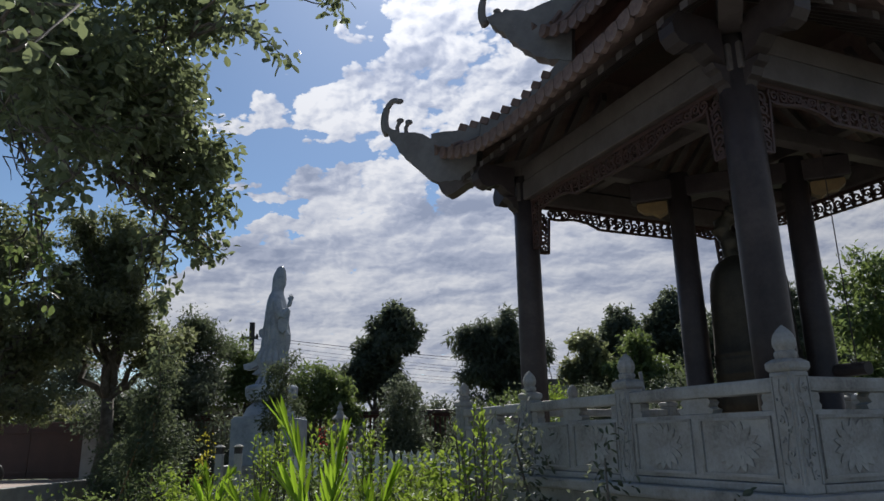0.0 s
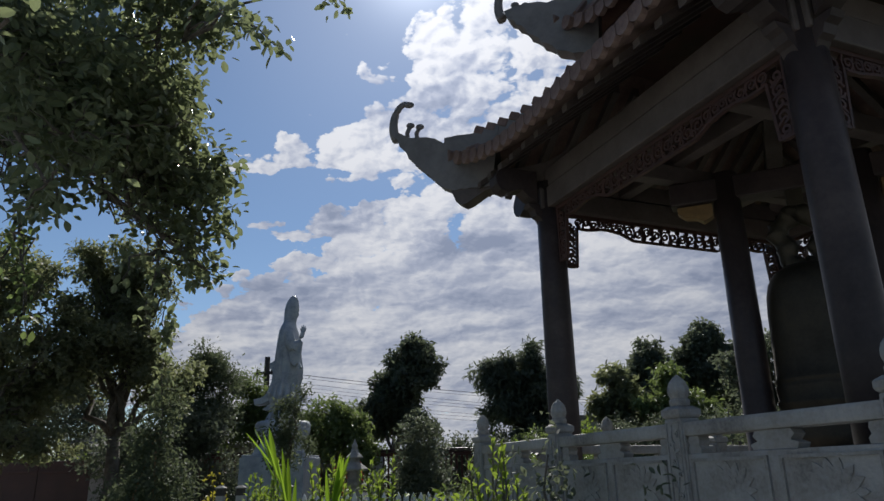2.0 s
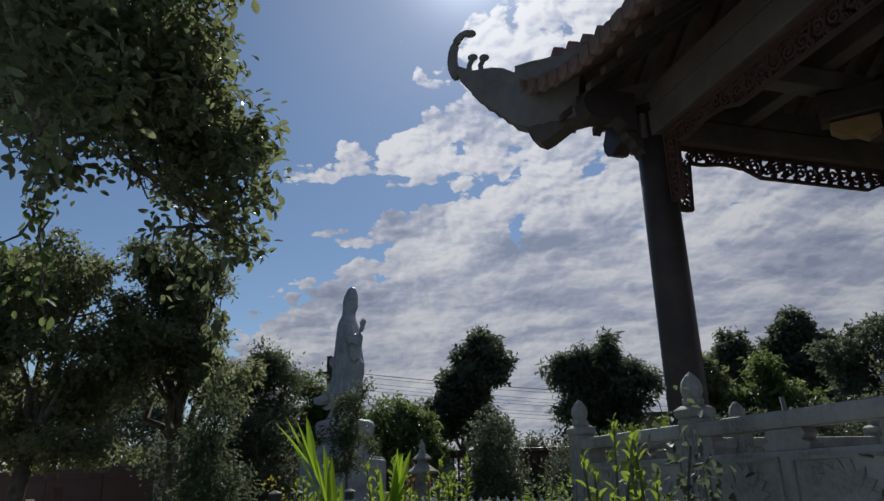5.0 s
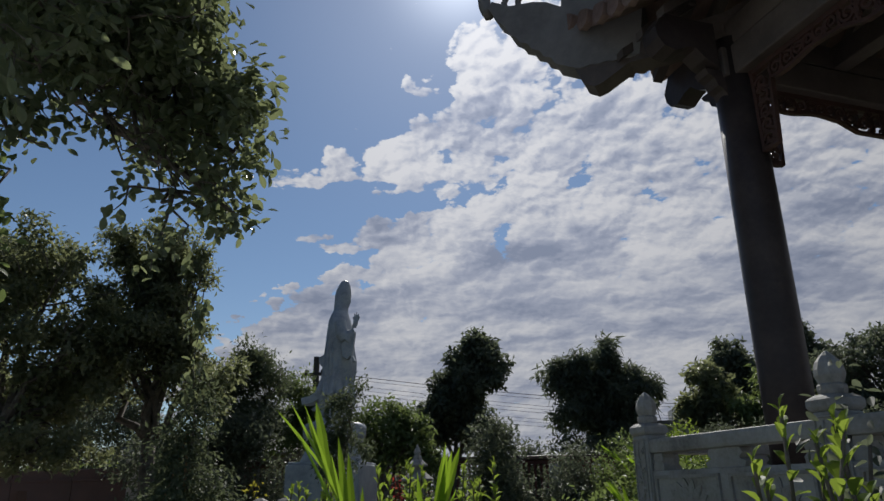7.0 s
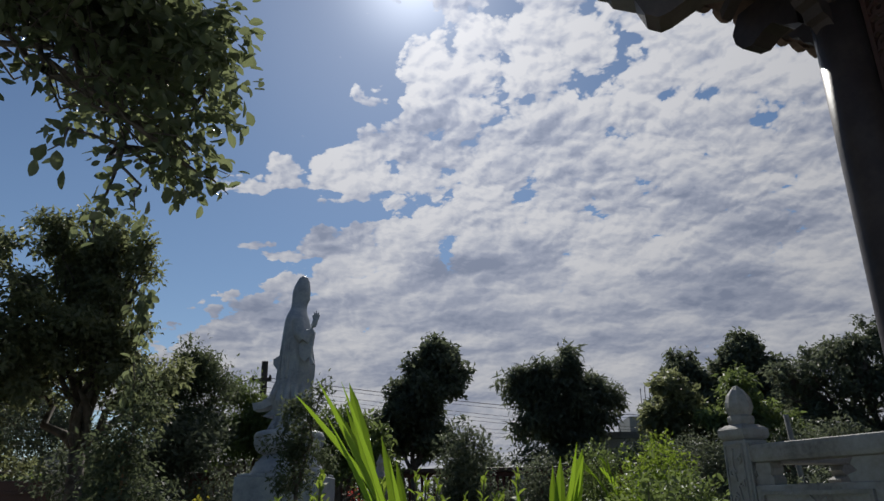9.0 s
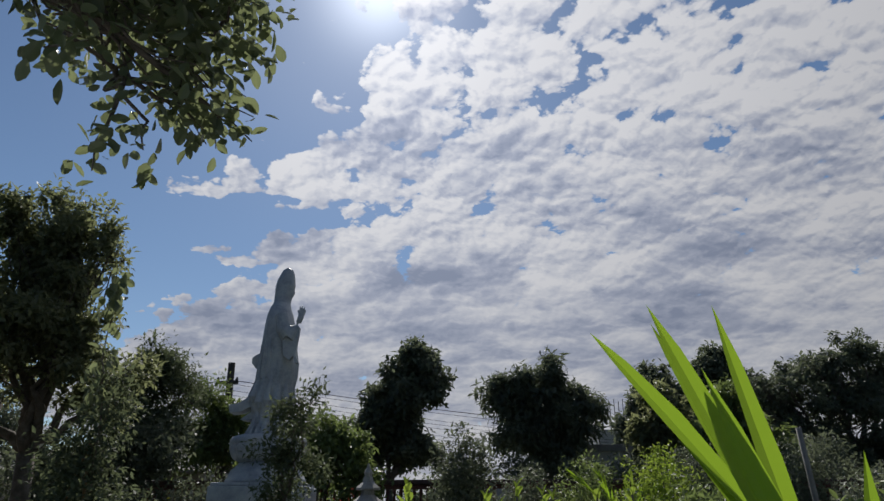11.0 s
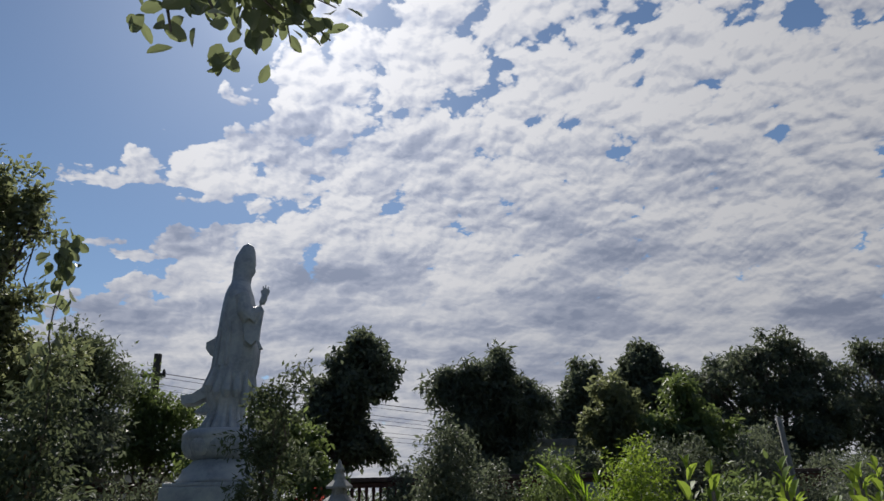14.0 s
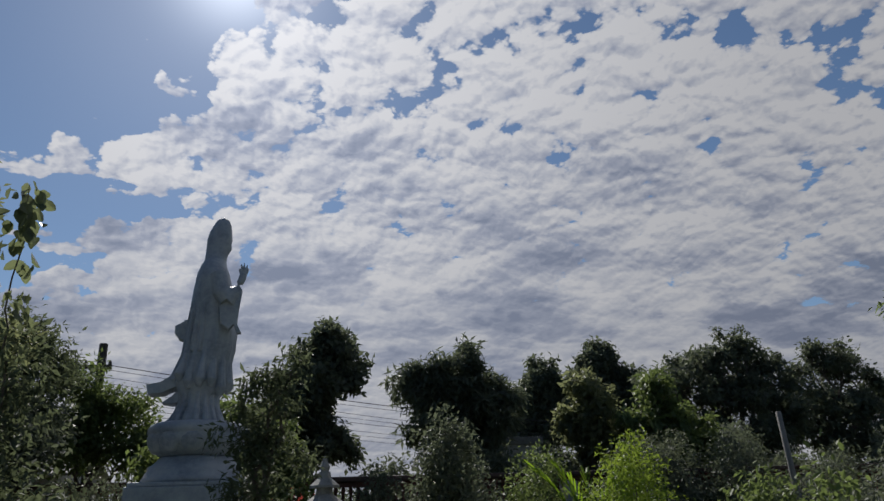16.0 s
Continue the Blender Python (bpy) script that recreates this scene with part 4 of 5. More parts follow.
    # hanging sleeve under the raised arm
    slab(bm, [(0.05, 4.45), (0.30, 4.62), (0.34, 4.56), (0.31, 4.30), (0.30, 4.10), (0.36, 3.98), (0.30, 3.97), (0.26, 4.10), (0.20, 4.02), (0.10, 4.10)], 0.10, Matrix.Translation(P(0, -0.30, 0)))
    # far arm low, its sleeve flaring behind
    tube(bm, [P(-0.10, 0.28, 4.80), P(-0.24, 0.30, 4.50), P(-0.36, 0.26, 4.24)], [0.12, 0.11, 0.09], 14)
    slab(bm, [(-0.20, 4.42), (-0.36, 4.28), (-0.53, 4.18), (-0.53, 4.08), (-0.47, 4.00), (-0.36, 3.97), (-0.24, 4.05), (-0.17, 4.18)], 0.16, Matrix.Translation(P(0, 0.22, 0)))
    # robe's train blown out behind, in two leaves
    slab(bm, [(-0.28, 3.66), (-0.44, 3.48), (-0.60, 3.375), (-0.765, 3.345), (-0.735, 3.22), (-0.56, 3.235), (-0.44, 3.30), (-0.20, 3.36)], 0.30, Matrix.Translation(P(0, 0, 0)))
    slab(bm, [(-0.30, 3.34), (-0.46, 3.20), (-0.57, 3.12), (-0.45, 3.10), (-0.30, 3.15), (-0.15, 3.20)], 0.26, Matrix.Translation(P(0, 0.02, 0)))
    # scalloped hem of the outer robe: hanging folds that swell and turn under
    for i in range(15):
        a = 2 * math.pi * (i + 0.3) / 15
        lift = 0.05 * math.sin(i * 2.3) - 0.05 * math.cos(a)
        c, q = math.cos(a), math.sin(a)
        tube(bm, [P(-0.07 + 0.27 * c, 0.27 * q, 3.86), P(-0.10 + 0.315 * c, 0.30 * q, 3.58), P(-0.115 + 0.345 * c, 0.325 * q, 3.38 + lift), P(-0.12 + 0.33 * c, 0.31 * q, 3.29 + lift)], [0.02, 0.045, 0.066, 0.030], 9)
    # pleats of the under robe, spreading over the feet
    for i in range(17):
        a = 2 * math.pi * i / 17
        c, q = math.cos(a), math.sin(a)
        tube(bm, [P(-0.13 + 0.235 * c, 0.25 * q, 3.36), P(-0.135 + 0.235 * c, 0.25 * q, 3.08), P(-0.15 + 0.33 * c, 0.31 * q, 2.87)], [0.024, 0.034, 0.040], 7)
    # folds falling down the back and side
    for i in range(9):
        a = math.pi + 2.6 * (i - 4) / 8
        c, q = math.cos(a), math.sin(a)
        tube(bm, [P(-0.06 + 0.205 * c, 0.29 * q, 4.80), P(-0.05 + 0.275 * c, 0.325 * q, 4.3), P(-0.06 + 0.31 * c, 0.31 * q, 3.75)], [0.018, 0.026, 0.034], 7)
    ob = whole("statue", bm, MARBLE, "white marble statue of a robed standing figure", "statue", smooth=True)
    fuse = ob.modifiers.new("fuse", "REMESH")
    fuse.mode, fuse.voxel_size, fuse.use_smooth_shade = "VOXEL", 0.008, True
    soft = ob.modifiers.new("soften", "SMOOTH")
    soft.factor, soft.iterations = 0.5, 2
    return ob


build_statue()


def build_pedestal():
    p = thing("statue_pedestal", "white stone lotus pedestal on a stepped base", "pedestal", at=(SX, SY, GROUND))
    T = Matrix.Translation((SX - 0.10, SY, 0))
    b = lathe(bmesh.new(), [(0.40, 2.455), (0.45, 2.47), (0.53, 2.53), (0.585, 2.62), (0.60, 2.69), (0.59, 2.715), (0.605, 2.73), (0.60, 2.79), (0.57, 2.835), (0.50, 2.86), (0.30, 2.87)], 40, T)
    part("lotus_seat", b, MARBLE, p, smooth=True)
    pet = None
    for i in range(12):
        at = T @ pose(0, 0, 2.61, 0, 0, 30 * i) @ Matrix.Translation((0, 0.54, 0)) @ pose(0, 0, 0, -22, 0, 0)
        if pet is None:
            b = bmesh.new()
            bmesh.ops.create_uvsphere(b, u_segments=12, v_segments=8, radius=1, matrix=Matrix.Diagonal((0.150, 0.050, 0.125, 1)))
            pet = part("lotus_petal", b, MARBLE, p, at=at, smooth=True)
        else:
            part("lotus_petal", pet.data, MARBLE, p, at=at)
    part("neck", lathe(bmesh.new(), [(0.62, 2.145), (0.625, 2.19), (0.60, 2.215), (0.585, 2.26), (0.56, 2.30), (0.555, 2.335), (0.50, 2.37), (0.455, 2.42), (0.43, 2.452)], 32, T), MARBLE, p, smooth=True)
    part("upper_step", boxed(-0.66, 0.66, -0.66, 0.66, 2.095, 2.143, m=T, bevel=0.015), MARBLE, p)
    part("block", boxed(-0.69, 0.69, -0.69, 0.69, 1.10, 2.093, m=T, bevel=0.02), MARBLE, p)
    part("lower_step", boxed(-0.92, 0.92, -0.92, 0.92, 0.60, 1.098, m=T, bevel=0.015), STONE, p)
    part("foot", boxed(-1.10, 1.10, -1.10, 1.10, GROUND - 0.05, 0.598, m=T, bevel=0.015), STONE, p)


build_pedestal()

# ---- garden ornaments ----
def stone_lantern(x, y, top):
    """A small tiered stone pagoda lantern."""
    p = thing("pagoda_lantern", "small tiered grey stone pagoda lantern", "lantern", at=(x, y, GROUND))
    T = Matrix.Translation((x, y, 0))
    part("base", lathe(bmesh.new(), [(0.24, GROUND - 0.03), (0.24, 0.55), (0.17, 0.60), (0.13, 0.75), (0.13, top - 1.02), (0.20, top - 0.96), (0.22, top - 0.90)], 6, T), STONE, p)
    part("light_box", lathe(bmesh.new(), [(0.15, top - 0.90), (0.15, top - 0.64)], 6, T), STONE, p)
    part("roof", lathe(bmesh.new(), [(0.30, top - 0.66), (0.31, top - 0.62), (0.20, top - 0.54), (0.11, top - 0.48), (0.10, top - 0.40)], 6, T), STONE, p)
    part("upper_roof", lathe(bmesh.new(), [(0.19, top - 0.40), (0.19, top - 0.37), (0.09, top - 0.28), (0.07, top - 0.20)], 6, T), STONE, p)
    part("finial", lathe(bmesh.new(), [(0.05, top - 0.20), (0.07, top - 0.14), (0.035, top - 0.07), (0.008, top)], 10, T), STONE, p)


stone_lantern(-3.22, 16.4, 2.45)


def garden_lamp(x, y, top, group):
    """A low square post with a small capped lamp."""
    p = thing("garden_lamp", "short pale garden lamp post with a dark cap", "lamp", group, at=(x, y, GROUND))
    T = Matrix.Translation((x, y, 0))
    part("post", boxed(-0.055, 0.055, -0.055, 0.055, GROUND - 0.02, top - 0.14, m=T, bevel=0.008), PLASTER, p)
    part("lamp_head", boxed(-0.05, 0.05, -0.05, 0.05, top - 0.14, top - 0.045, m=T), DARKPOLE, p)
    part("cap", lathe(bmesh.new(), [(0.066, top - 0.045), (0.070, top - 0.03), (0.02, top)], square=True, m=T), STONEDARK, p, "dark pyramid cap")


for _x, _y in ((-4.12, 11.3), (-3.86, 11.4), (-3.3, 11.9), (-2.2, 12.4)):
    garden_lamp(_x, _y, 1.56, "garden lamps")


def picket_fence():
    w = thing("picket_fence", "low white picket fence round the flower bed", "fence", at=(-1.6, 12.2, GROUND))
    pk = None
    for i in range(34):
        at = Matrix.Translation((-3.1 + 0.115 * i, 12.1 - 0.012 * i, 0))
        if pk is None:
            b = slab(bmesh.new(), [(-0.038, GROUND), (0.038, GROUND), (0.038, 1.34), (0, 1.42), (-0.038, 1.34)], 0.022, Matrix.Identity(4))
            pk = part("picket", b, WHITEPAINT, w, at=at)
        else:
            part("picket", pk.data, WHITEPAINT, w, at=at)
    for z in (0.55, 1.15):
        part("rail", boxed(-0.1, 3.95, 0.012, 0.042, z, z + 0.06, m=pose(-3.1, 12.1, 0, 0, 0, -5.95)), WHITEPAINT, w)


picket_fence()


def motorbike_wheel():
    p = thing("parked_scooter", "dark parked scooter on the paved yard", "scooter", at=(-12.35, 17.0, GROUND + 0.40))
    for dx in (-0.62, 0.62):
        b = bmesh.new()
        pts = [Vector((-12.35 + dx + 0.24 * math.cos(a), 17.0, GROUND + 0.695 + 0.24 * math.sin(a))) for a in [2 * math.pi * i / 18 for i in range(19)]]
        tube(b, pts, [0.055] * 19, 8)
        part("wheel", b, RUBBER, p)
    b = slab(bmesh.new(), [(-0.75, 0.62), (-0.55, 0.80), (-0.1, 0.86), (0.05, 0.60), (0.30, 0.55), (0.48, 1.05), (0.60, 1.10), (0.66, 0.70), (0.50, 0.38), (-0.45, 0.36)], 0.28, Matrix.Translation((-12.35, 17.0, GROUND + 0.37)))
    part("body", b, GATE, p)


motorbike_wheel()

# ---- poles, cables, far buildings ----


def utility_pole():
    p = thing("utility_pole", "dark utility pole with a crossarm and insulators", "pole", at=(-7.96, 24.3, GROUND))
    b = bmesh.new()
    tube(b, [(-7.94, 24.3, GROUND - 0.1), (-7.95, 24.3, 3.0), (-7.97, 24.3, 5.68)], [0.13, 0.11, 0.095], 12)
    part("mast", b, DARKPOLE, p)
    part("crossarm", boxed(-8.32, -7.72, 24.18, 24.26, 5.08, 5.16), DARKPOLE, p)
    for x in (-8.28, -7.76):
        part("insulator", lathe(bmesh.new(), [(0.04, 5.16), (0.045, 5.2), (0.02, 5.27)], 8, Matrix.Translation((x, 24.22, 0))), DARKPOLE, p)


utility_pole()
for _i, (_z0, _z1, _s, _r) in enumerate(((5.22, 4.15, 0.35, 0.010), (5.12, 4.05, 0.35, 0.006), (4.95, 3.72, 0.30, 0.006), (4.82, 3.64, 0.30, 0.005), (4.70, 3.55, 0.30, 0.006), (4.45, 3.35, 0.25, 0.005), (4.32, 3.24, 0.22, 0.005), (4.2, 3.1, 0.2, 0.005))):
    _b = bmesh.new()
    _pts = []
    for _k in range(25):
        _u = _k / 24
        _pts.append((-7.96 + 22 * _u, 24.4 + 6.0 * _u + 0.05 * _i, _z0 + (_z1 - _z0) * min(1, _u * 1.6) + 0.9 * max(0, _u - 0.62) - _s * math.sin(math.pi * min(1, _u * 1.6)) * 0.5))
    tube(_b, _pts, [_r] * 25, 5)
    whole("power_cable", _b, CABLE, "black overhead power cable", "cable", "overhead cables")
    _b = bmesh.new()
    _pts = [(-7.96 - 18 * _k / 12, 24.4 + 2 * _k / 12, _z0 - 0.5 * math.sin(math.pi * _k / 12)) for _k in range(13)]
    tube(_b, _pts, [_r * 0.8] * 13, 5)
    whole("power_cable", _b, CABLE, "black overhead power cable", "cable", "overhead cables")

_p = thing("leaning_post", "leaning grey concrete post among the trees", "post", at=(3.95, 16.6, GROUND))
_b = bmesh.new()
tube(_b, [(3.98, 16.6, GROUND - 0.1), (3.82, 16.5, 1.7), (3.68, 16.4, 2.98)], [0.05, 0.046, 0.042], 12)
part("shaft", _b, CONCRETE, _p, smooth=True)


def low_house(x, y, w, d, h, rise, name_label):
    p = thing("low_house", name_label, "house", at=(x, y, GROUND))
    part("wall", boxed(x - w / 2, x + w / 2, y - d / 2, y + d / 2, GROUND - 0.1, h, bevel=0.01), PLASTER, p)
    b = bmesh.new()
    n = int(w / 0.18)
    for j, (y0, z0, y1, z1) in enumerate(((y - d / 2 - 0.4, h - 0.05, y, h + rise), (y, h + rise, y + d / 2 + 0.4, h - 0.05))):
        prev = None
        for i in range(n + 1):
            xx = x - w / 2 - 0.3 + (w + 0.6) * i / n
            lift = 0.03 * (i % 2)
            q = (b.verts.new((xx, y0, z0 + lift)), b.verts.new((xx, y1, z1 + lift)), b.verts.new((xx, y1, z1 + lift - 0.05)), b.verts.new((xx, y0, z0 + lift - 0.05)))
            if prev:
                for k in range(4):
                    b.faces.new((prev[k], q[k], q[(k + 1) % 4], prev[(k + 1) % 4]))
            prev = q
    part("roof", b, SHEET, p, "grey corrugated roof")
    part("window", boxed(x - 0.5, x + 0.5, y - d / 2 - 0.03, y - d / 2 - 0.002, 1.3, 2.3), DARKPOLE, p)
    return p


low_house(-12.6, 28.5, 7.0, 4.0, 2.95, 0.75, "low grey house with a corrugated roof behind the fence")
low_house(11.6, 32.0, 2.6, 3.0, 3.4, 0.6, "small pale outbuilding among the trees")


def flat_block():
    p = thing("concrete_building", "small unfinished concrete building with starter bars", "building", at=(2.6, 27.5, GROUND))
    part("wall", boxed(1.75, 3.6, 26.8, 29.0, GROUND - 0.1, 3.45, bevel=0.01), PLASTER, p)
    part("parapet", boxed(1.68, 3.67, 26.73, 29.07, 3.452, 3.66, bevel=0.01), CONCRETE, p)
    b = bmesh.new()
    tube(b, [(2.2, 26.9, 3.6), (2.2, 26.9, 4.25), (2.62, 26.9, 4.25), (2.75, 26.9, 3.6)], [0.015] * 4, 5)
    part("pipe", b, DARKPOLE, p)
    part("window", boxed(2.2, 3.0, 26.77, 26.798, 1.6, 2.6), DARKPOLE, p)
    q = thing("unfinished_building", "far unfinished concrete building with bare starter bars", "building", at=(7.0, 42, GROUND))
    part("wall", boxed(5.6, 8.6, 40.5, 44, GROUND - 0.1, 5.6), PLASTER, q)
    for i in range(4):
        c = bmesh.new()
        x = 6.3 + 0.22 * i
        tube(c, [(x, 40.6, 5.5), (x + 0.02, 40.6, 7.0 + 0.12 * (i % 2))], [0.02, 0.02], 5)
        part("starter_bar", c, DARKPOLE, q)


flat_block()

# ---- trees ----
# the tree whose boughs hang over the way
NEAR = [(-6.6, 8.2, 7.0, 1.9, 1.2), (-5.4, 7.4, 6.4, 1.4, 1.0), (-4.7, 8.6, 6.1, 1.15, 0.9), (-3.85, 8.65, 4.85, 0.60, 0.6), (-3.75, 8.75, 5.45, 0.62, 0.7), (-3.66, 8.6, 4.26, 0.38, 0.34),
        (-4.7, 7.3, 5.1, 0.75, 0.5), (-3.9, 6.4, 4.7, 0.60, 0.42), (-4.0, 7.5, 5.4, 0.8, 0.65), (-5.6, 8.4, 5.8, 0.9, 0.6), (-3.45, 8.5, 4.6, 0.38, 0.5), (-5.2, 7.8, 4.62, 0.42, 0.36), (-3.75, 6.0, 4.05, 0.38, 0.26),
        (-3.6, 7.2, 6.4, 0.75, 0.75), (-4.3, 5.6, 5.3, 0.8, 0.55), (-4.45, 9.0, 5.35, 0.5, 0.4), (-4.5, 8.1, 5.3, 0.7, 0.5), (-4.9, 8.9, 6.0, 0.8, 0.6), (-4.2, 8.8, 5.7, 0.6, 0.5), (-4.15, 8.5, 4.6, 0.42, 0.30), (-3.38, 8.55, 3.98, 0.22, 0.22)]
tree("shade_tree", "large leafy shade tree with glossy broad leaves", (-9.0, 9.3), (-8.3, 9.2, 7.2), 0.115, NEAR, 33000, 0.118, LEAF_NEAR, 11, twigs=9, slim=0.56, cluster=9, spread=0.22, droop=0.35, shell=0.35, lumps=8)


def bough(name, label, start, tips, count, size, material, seed):
    """A thin bough with leaves set along it."""
    t = thing(name, label, "branch", at=start)
    rng = np.random.default_rng(seed)
    bm = bmesh.new()
    spots = []
    for tip in tips:
        pts = limb(bm, start, tip, 0.022, 0.004, rng, 0.06, 6, 0.10)
        spots += [(*(pts[i].lerp(pts[i + 1], f)), 0.10, 0.08, 0.4 + i) for i in range(2, 6) for f in (0.25, 0.75)]
        spots.append((*pts[-1], 0.09, 0.08, 8))
    part("stem", bm, BARK, t, smooth=True)
    part("foliage", foliage("foliage", spots, count, size, 0.58, 5, 0.13, 0.45, seed, 0.3, fold=0.10), material, t)


bough("leafy_bough", "overhanging bough with glossy broad leaves", (-3.2, 7.0, 6.1), [(-1.30, 5.96, 5.72), (-1.60, 5.35, 4.80), (-2.1, 5.9, 5.5), (-1.95, 5.1, 5.3)], 260, 0.105, LEAF_NEAR, 21)
bough("leafy_bough", "overhanging bough with glossy broad leaves", (-4.2, 5.5, 5.1), [(-2.30, 3.35, 3.66), (-2.75, 3.4, 4.0), (-3.1, 3.9, 3.9)], 120, 0.10, LEAF_NEAR, 22)
bough("leafy_bough", "overhanging bough with glossy broad leaves", (-4.1, 8.6, 4.3), [(-3.75, 7.9, 3.28), (-3.66, 8.2, 3.56), (-3.24, 8.75, 3.92), (-3.46, 8.5, 3.86), (-3.72, 7.3, 3.56)], 190, 0.10, LEAF_NEAR, 23)

bough("leafy_bough", "hanging bough with sunlit yellow-green leaves", (-5.5, 8.0, 4.6), [(-5.0, 7.6, 3.75), (-4.85, 7.5, 3.42), (-5.25, 7.45, 3.35), (-4.95, 7.75, 3.1)], 150, 0.105, LEAF_MID, 24)

# dense trees by the paved yard
tree("broadleaf_tree", "dense dark green broadleaf tree by the yard", (-11.8, 15.6), (-11.4, 15.5, 2.6), 0.20,
     [(-10.2, 15.0, 5.6, 1.15, 0.9), (-11.6, 15.2, 5.9, 1.5, 1.1), (-9.9, 15.2, 4.4, 1.25, 0.85), (-11.6, 15.0, 4.4, 1.6, 1.0), (-13.2, 15.6, 5.4, 1.6, 1.3), (-13.4, 15.8, 4.0, 1.6, 1.0),
      (-10.6, 15.9, 3.4, 1.3, 0.7), (-12.4, 16.2, 3.2, 1.5, 0.7), (-12.2, 15.2, 2.5, 1.5, 0.6), (-10.2, 15.3, 2.4, 1.2, 0.55), (-14, 15.6, 2.6, 1.4, 0.7)], 46000, 0.135, LEAF_OLIVE, 31, "garden trees", 8, slim=0.52, cluster=16, spread=0.20, pointed=True)
tree("broadleaf_tree", "tall dark broadleaf tree with open boughs", (-9.6, 17.8), (-9.4, 17.6, 2.9), 0.19,
     [(-9.6, 17.0, 6.55, 0.85, 0.70), (-8.72, 17.2, 6.72, 0.52, 0.55), (-8.36, 17.2, 6.15, 0.40, 0.55), (-8.9, 17.0, 5.5, 0.62, 0.50), (-9.9, 17.4, 5.8, 1.2, 0.8), (-8.75, 17.0, 4.65, 0.75, 0.5), (-9.7, 17.0, 4.6, 1.3, 0.7), (-8.35, 17.4, 3.9, 0.85, 0.5), 
      (-11.0, 17.8, 4.1, 0.9, 0.5), (-8.0, 17.4, 3.5, 0.6, 0.5)], 32000, 0.13, LEAF_OLIVE, 32, "garden trees", 10, slim=0.50, cluster=12, spread=0.20, pointed=True, lumps=9, shell=0.5)
tree("broadleaf_tree", "dark bushy tree behind the gate", (-12.8, 28.2), (-12.8, 28.2, 2.4), 0.18,
     [(-16.2, 28, 4.2, 1.5, 1.3), (-17.6, 28.0, 4.4, 2.0, 1.6), (-20, 28.2, 5.0, 2.2, 1.8), (-23, 28.2, 5.0, 2.2, 1.8)], 30000, 0.145, LEAF_DARK, 33, "garden trees", 6, pointed=True, cluster=22, spread=0.42)
tree("broadleaf_tree", "dark bushy tree filling the corner by the fence", (-10.2, 19.4), (-10.2, 19.4, 1.6), 0.12,
     [(-10.0, 19.3, 2.3, 0.9, 0.5), (-9.2, 19.2, 2.2, 0.8, 0.6), (-8.2, 19.3, 2.7, 0.9, 0.7)], 10000, 0.14, LEAF_DARK, 30, "garden trees", 6, pointed=True, cluster=20, spread=0.34)
tree("broadleaf_tree", "grey-green tree with fine airy foliage", (-8.8, 21.0), (-8.7, 21.0, 2.6), 0.13,
     [(-8.6, 20.9, 4.65, 0.95, 0.75), (-8.0, 20.8, 4.3, 0.65, 0.55), (-9.3, 21.0, 4.2, 0.9, 0.7), (-8.7, 20.7, 3.4, 1.0, 0.6), (-7.9, 20.7, 3.3, 0.6, 0.5)], 14949, 0.112, LEAF_GREY, 34, "garden trees", 9, pointed=True, cluster=9, spread=0.26, shell=0.4)
tree("flowering_tree", "bushy tree with yellowing top leaves beside a utility pole", (-7.5, 22.6), (-7.5, 22.6, 2.0), 0.11,
     [(-7.7, 22.5, 4.15, 0.62, 0.55), (-7.2, 22.5, 3.6, 0.75, 0.6), (-7.9, 22.4, 3.1, 0.9, 0.6), (-6.6, 22.4, 3.0, 0.8, 0.7)], 13799, 0.123, LEAF_MID, 35, "garden trees", 8, pointed=True, cluster=9, spread=0.24)
tree("young_tree", "slender staked young tree with sparse leaves", (-6.1, 13.2), (-6.08, 13.2, 1.6), 0.035,
     [(-5.98, 13.2, 2.9, 0.34, 0.55), (-6.2, 13.2, 2.3, 0.5, 0.55), (-5.9, 13.1, 1.6, 0.6, 0.5), (-6.4, 13.3, 1.3, 0.5, 0.5)], 5979, 0.095, LEAF_GREY, 36, "", 9, pointed=True, cluster=7, spread=0.2, shell=0.25, lumps=0)


def climber():
    t = thing("climbing_vine", "thin climbing vine with heart-shaped hanging leaves", "vine", at=(-6.07, 13.2, GROUND))
    rng = np.random.default_rng(4)
    bm = bmesh.new()
    pts = limb(bm, (-6.08, 13.2, GROUND), (-6.02, 13.1, 3.0), 0.014, 0.010, rng, 0.02, 6)
    pts = limb(bm, (-6.07, 13.1, 3.0), (-6.06, 13.0, 4.55), 0.010, 0.004, rng, 0.05, 6)
    part("stem", bm, BARK, t)
    spots = [(*(pts[i].lerp(pts[i + 1], f)), 0.10, 0.10, 1) for i in range(6) for f in (0.2, 0.7)]
    part("foliage", foliage("foliage", spots, 84, 0.145, 0.66, 3, 0.12, 1.6, 41, 0.4), LEAF_NEAR, t)
    s = thing("tree_stake", "leaning bamboo stakes tied to a young tree", "stake", at=(-6.1, 13.0, GROUND))
    for x0 in (-6.55, -5.85):
        b = bmesh.new()
        tube(b, [(x0, 12.8, GROUND), (-6.1, 13.15, 2.5)], [0.022, 0.018], 7)
        part("pole", b, GILT, s)


climber()

